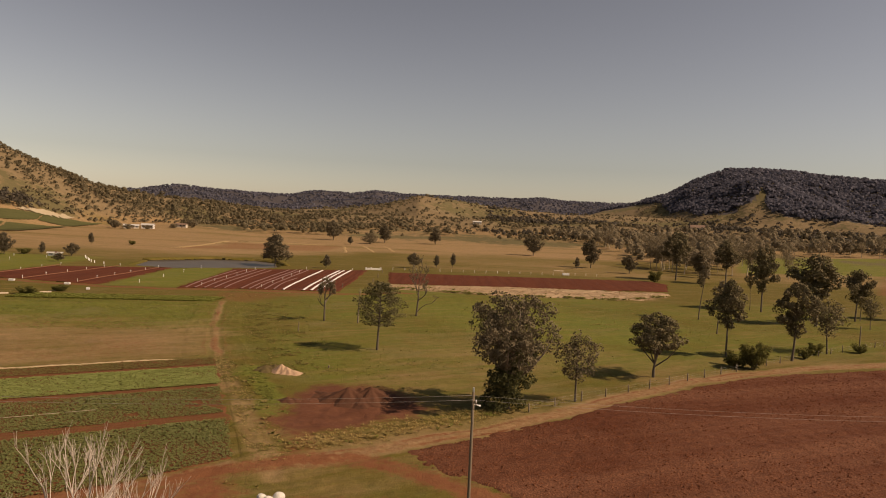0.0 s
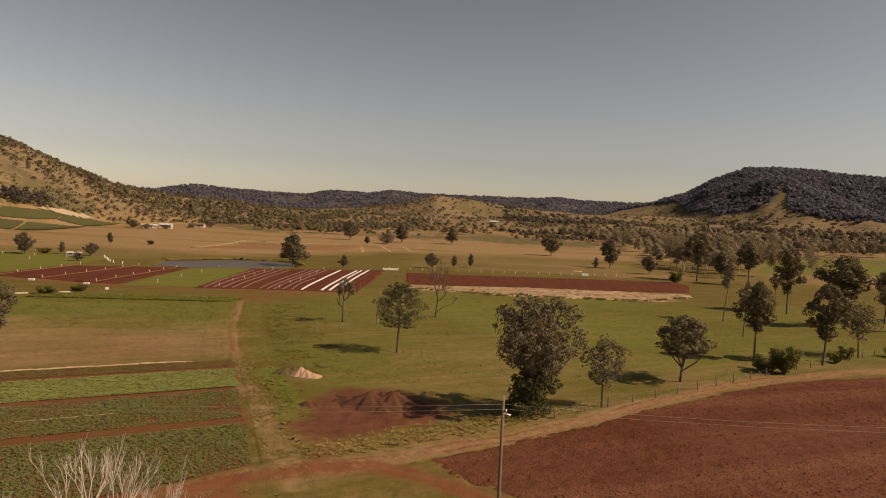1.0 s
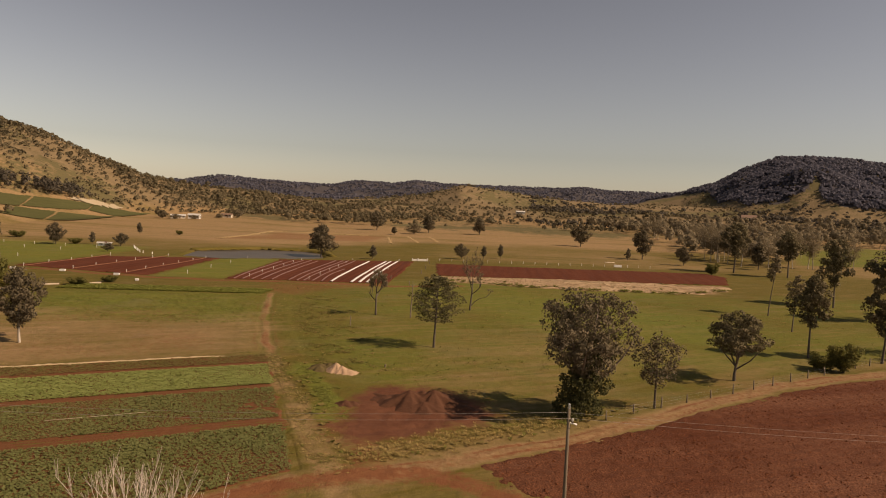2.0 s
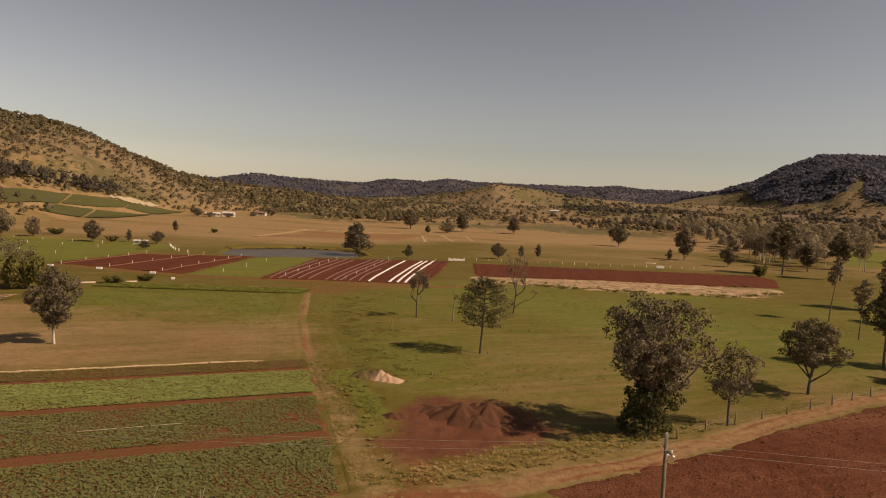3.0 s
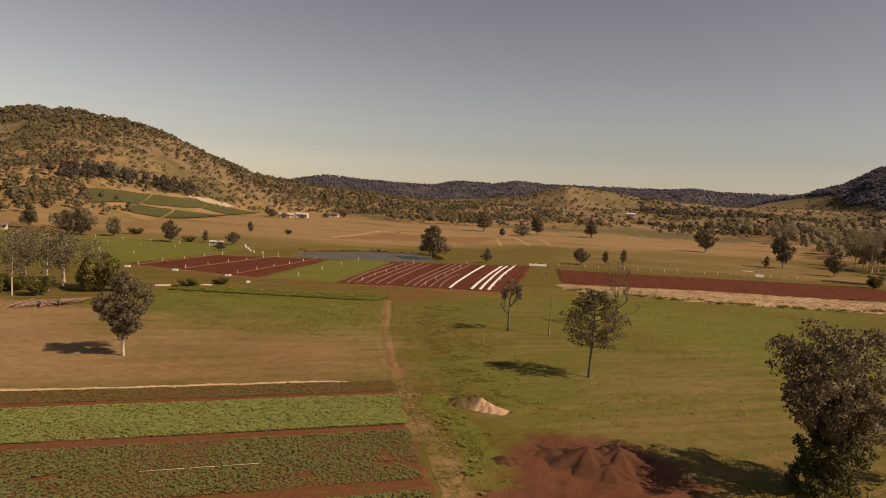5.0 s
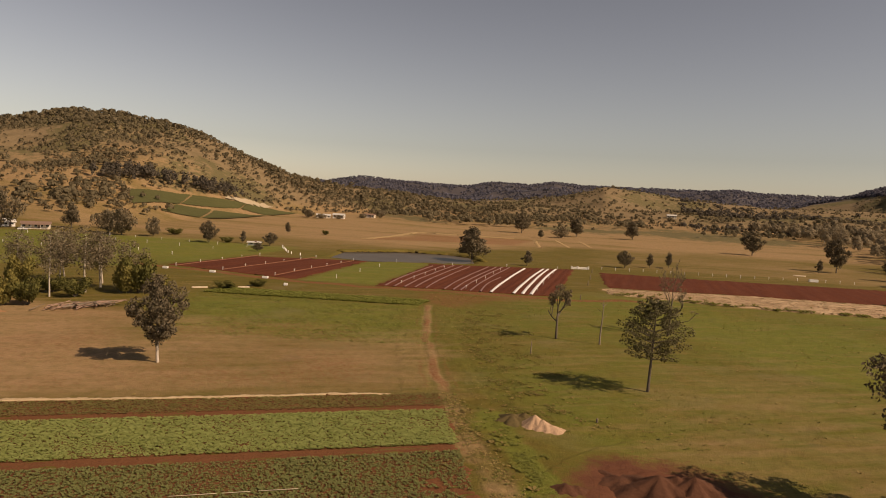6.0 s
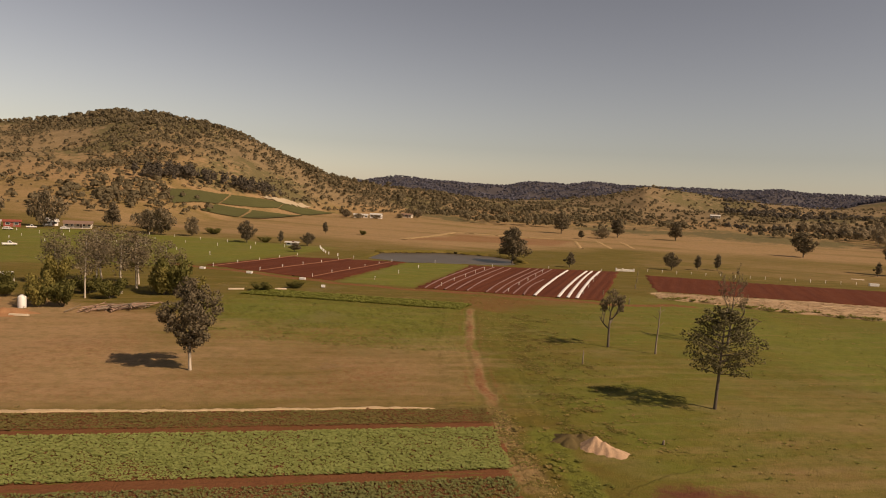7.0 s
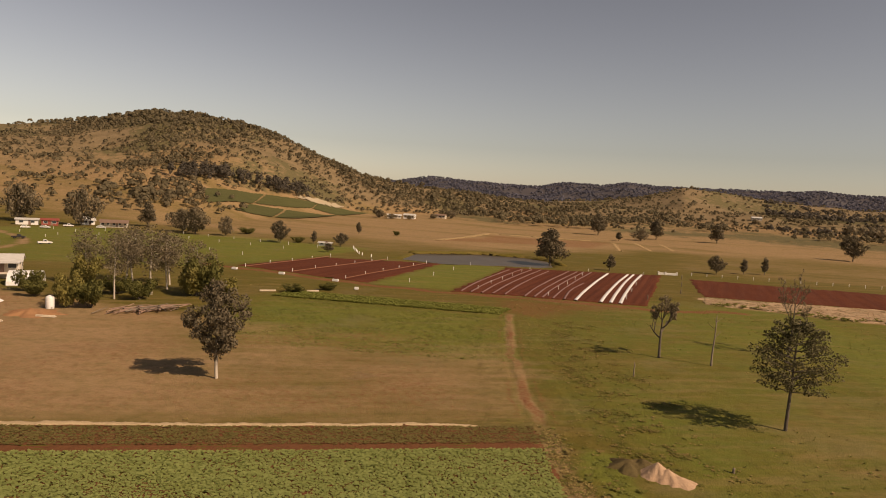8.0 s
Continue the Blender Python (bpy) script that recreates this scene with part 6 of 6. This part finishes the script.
house(-161.5, 152.0, 46, 9, 6, 2.5, 1.1, CREAM_PAINT, ROOF_PALE, "raised cream farmhouse with a pale iron roof", 3, 2.0, lift=1.2)
house(-275.4, 299.5, 42, 11.5, 6, 2.3, 0.8, CREAM_PAINT, ROOF_BROWN, "long low house with a brown verandah roof", 5, 2.4)
house(-291.5, 299.5, 60, 5.5, 4.5, 2.2, 1.3, WHITE_PAINT, ROOF_PALE, "small white gabled cottage among dark trees", 2)
house(-297.0, 272.5, 46, 8.5, 5, 2.2, 0.5, WHITE_PAINT, ROOF_PALE, "long white farm shed at the field edge", 2, 0.0, "farm_shed", "shed")
house(-291.5, 279.0, 50, 6.5, 5, 2.3, 0.6, RED_PAINT, RED_PAINT, "red iron barn beside the white shed", 2, 0.0, "barn", "shed")
house(-252.0, 566, 25, 11, 7, 2.2, 1.0, CREAM_PAINT, ROOF_PALE, "cream farmhouse at the foot of the hill", 4)
house(-241.0, 572, 10, 9, 6, 2.8, 1.0, WHITE_PAINT, ROOF_PALE, "pale farm shed beside a cream farmhouse", 3, 0.0, "farm_shed", "shed")
house(-229.0, 612, 5, 9, 6, 2.4, 0.9, CREAM_PAINT, ROOF_BROWN, "cream farm shed at the foot of the hill", 3, 0.0, "farm_shed", "shed")
house(36.0, 868, 5, 10, 6, 2.6, 1.1, CREAM_PAINT, ROOF_PALE, "long white farm building on the low hill", 5, 0.0, "farm_shed", "shed")
house(299.0, 852, -15, 17, 10, 4.2, 3.0, CREAM_PAINT, ROOF_BROWN, "brown-roofed house among creek trees", 3)
house(-163, 295.5, 15, 5, 2, 1.2, 0.3, WHITE_PAINT, ROOF_PALE, "low white pump shed near the pond", 2, 0.0, "pump_shed", "shed")

arch = [(4.0 * math.cos(math.pi * i / 12) * 0.9, 2.6 * math.sin(math.pi * i / 12)) for i in range(13)]
inner = [(x * 0.95, z * 0.95) for x, z in arch[::-1]]
shelter = thing("tunnel_shelter", -149.0, 148.5, turn=-48, label="white arched fabric shelter beside the house", category="shelter")
under("cover", prism_mesh("cover", arch + inner, 6.0, WHITE_PLASTIC), shelter)
for q in (-2.8, 0, 2.8):
    under("hoop", rod_mesh("hoop", [(x * 0.93, q, z * 0.93) for x, z in arch], [0.05] * 13, STEEL, 6), shelter)
tank = thing("water_tank", -123.0, 131.2, label="tall white water tank on bare earth", category="tank")
under("barrel", rod_mesh("barrel", [(0, 0, -0.1), (0, 0, 0.05), (0, 0, 1.8), (0, 0, 1.95), (0, 0, 2.1)], [0.66, 0.68, 0.68, 0.60, 0.35], WHITE_PLASTIC, 18), tank)
under("lid", rod_mesh("lid", [(0, 0, 2.08), (0, 0, 2.2)], [0.30, 0.26], WHITE_PLASTIC, 12), tank)
under("outlet", rod_mesh("outlet", [(0.6, -0.2, 0.3), (1.1, -0.4, 0.3)], [0.06, 0.06], WHITE_PLASTIC, 8), tank)
tarp = heap("tarpaulin", -136.2, 130.4, ((0, 0, 1.1, 1.7), (0.8, 0.5, 0.9, 1.4)), 2.8, WHITE_PLASTIC, "white tarpaulin thrown over a low stack", 8, 0.2, 0.05)
tagged(tarp, "", "tarpaulin")


# vehicles
def vehicle(x, y, turn, paint, label, kind="ute"):
    ob = thing(kind, x, y, turn=turn, label=label, category="vehicle", group="parked vehicles", size=0.85)
    if kind == "ute":
        side = ((-2.45, 0.45), (2.4, 0.45), (2.45, 0.85), (1.2, 1.02), (0.75, 1.0), (-2.45, 1.0))
        cab = ((-0.55, 1.0), (1.0, 1.0), (0.45, 1.72), (-0.45, 1.74))
    else:
        side = ((-2.15, 0.42), (2.1, 0.42), (2.15, 0.8), (1.0, 0.98), (-2.1, 0.98))
        cab = ((-1.9, 0.98), (1.0, 0.98), (0.35, 1.48), (-1.3, 1.5))
    body = under("body", prism_mesh("body", side, 1.75, paint), ob)
    under("cabin", prism_mesh("cabin", cab, 1.55, paint), ob)
    for s in (-1, 1):
        c = [(cab[0][0] + 0.15, cab[0][1] + 0.06), (cab[1][0] - 0.25, cab[1][1] + 0.06), (cab[2][0] - 0.08, cab[2][1] - 0.12), (cab[3][0] + 0.12, cab[3][1] - 0.12)]
        under("side_window", prism_mesh("side_window", c, 0.03, GLASS), ob, pose(0, s * 0.785, 0))
        under("headlight", box_mesh("headlight", 0.06, 0.3, 0.14, PORCELAIN, 0.02), body, pose(side[2][0] - 0.02, s * 0.6, 0.62))
    under("windscreen", mesh_from("windscreen", [(cab[1][0] - 0.02, -0.68, cab[1][1] + 0.08), (cab[1][0] - 0.02, 0.68, cab[1][1] + 0.08), (cab[2][0] + 0.08, 0.6, cab[2][1] - 0.08), (cab[2][0] + 0.08, -0.6, cab[2][1] - 0.08)], [(0, 1, 2, 3)], GLASS), ob)
    for wx in (-1.45, 1.5):
        for s in (-1, 1):
            wheel = under("wheel", rod_mesh("wheel", [(0, -0.12, 0), (0, 0.12, 0)], [0.35, 0.35], TYRE, 14), ob, pose(wx, s * 0.8, 0.35))
            under("rim", rod_mesh("rim", [(0, -0.13, 0), (0, 0.13, 0)], [0.2, 0.2], STEEL, 10), wheel)
    return ob


vehicle(-217.5, 212.3, 60, WHITE_PAINT, "white utility truck parked on the green field", "ute")
vehicle(-239.3, 220.9, 40, DARK_HIDE, "dark utility truck at the edge of the field", "ute")
vehicle(-277.8, 255.5, 50, WHITE_PAINT, "white sedan parked by the sheds", "car")
vehicle(-274.6, 262.0, 20, WHITE_PAINT, "white sedan parked by the sheds", "car")
vehicle(-281.1, 279.5, 45, WHITE_PAINT, "white van parked beside dark trees", "ute")
vehicle(-268.5, 285.0, 30, WHITE_PAINT, "white sedan parked by the low house", "car")

# creek-side gums with pale trunks at the front of the belt
rnd = random.Random(9)
creek = [(112 + 14 * rnd.random(), 380 + 30 * rnd.random(), rnd.uniform(15, 21), rnd.uniform(8, 12)) for _ in range(7)]
creek += [(118 + 60 * rnd.random(), 355 + 60 * rnd.random(), rnd.uniform(14, 21), rnd.uniform(8, 12)) for _ in range(9)]
creek += [(132 + 60 * rnd.random(), 560 + 90 * rnd.random(), rnd.uniform(12, 18), rnd.uniform(8, 12)) for _ in range(12)]
creek += [(232 + 200 * rnd.random(), 588 + 40 * rnd.random(), rnd.uniform(13, 20), rnd.uniform(9, 13)) for _ in range(16)]
creek += [(140 + 80 * rnd.random(), 440 + 90 * rnd.random(), rnd.uniform(13, 20), rnd.uniform(8, 12)) for _ in range(10)]
plant(GROVE, creek, 13.0, 7.6, "creek gums", "tall grey-brown gum with a pale trunk by the creek", False)
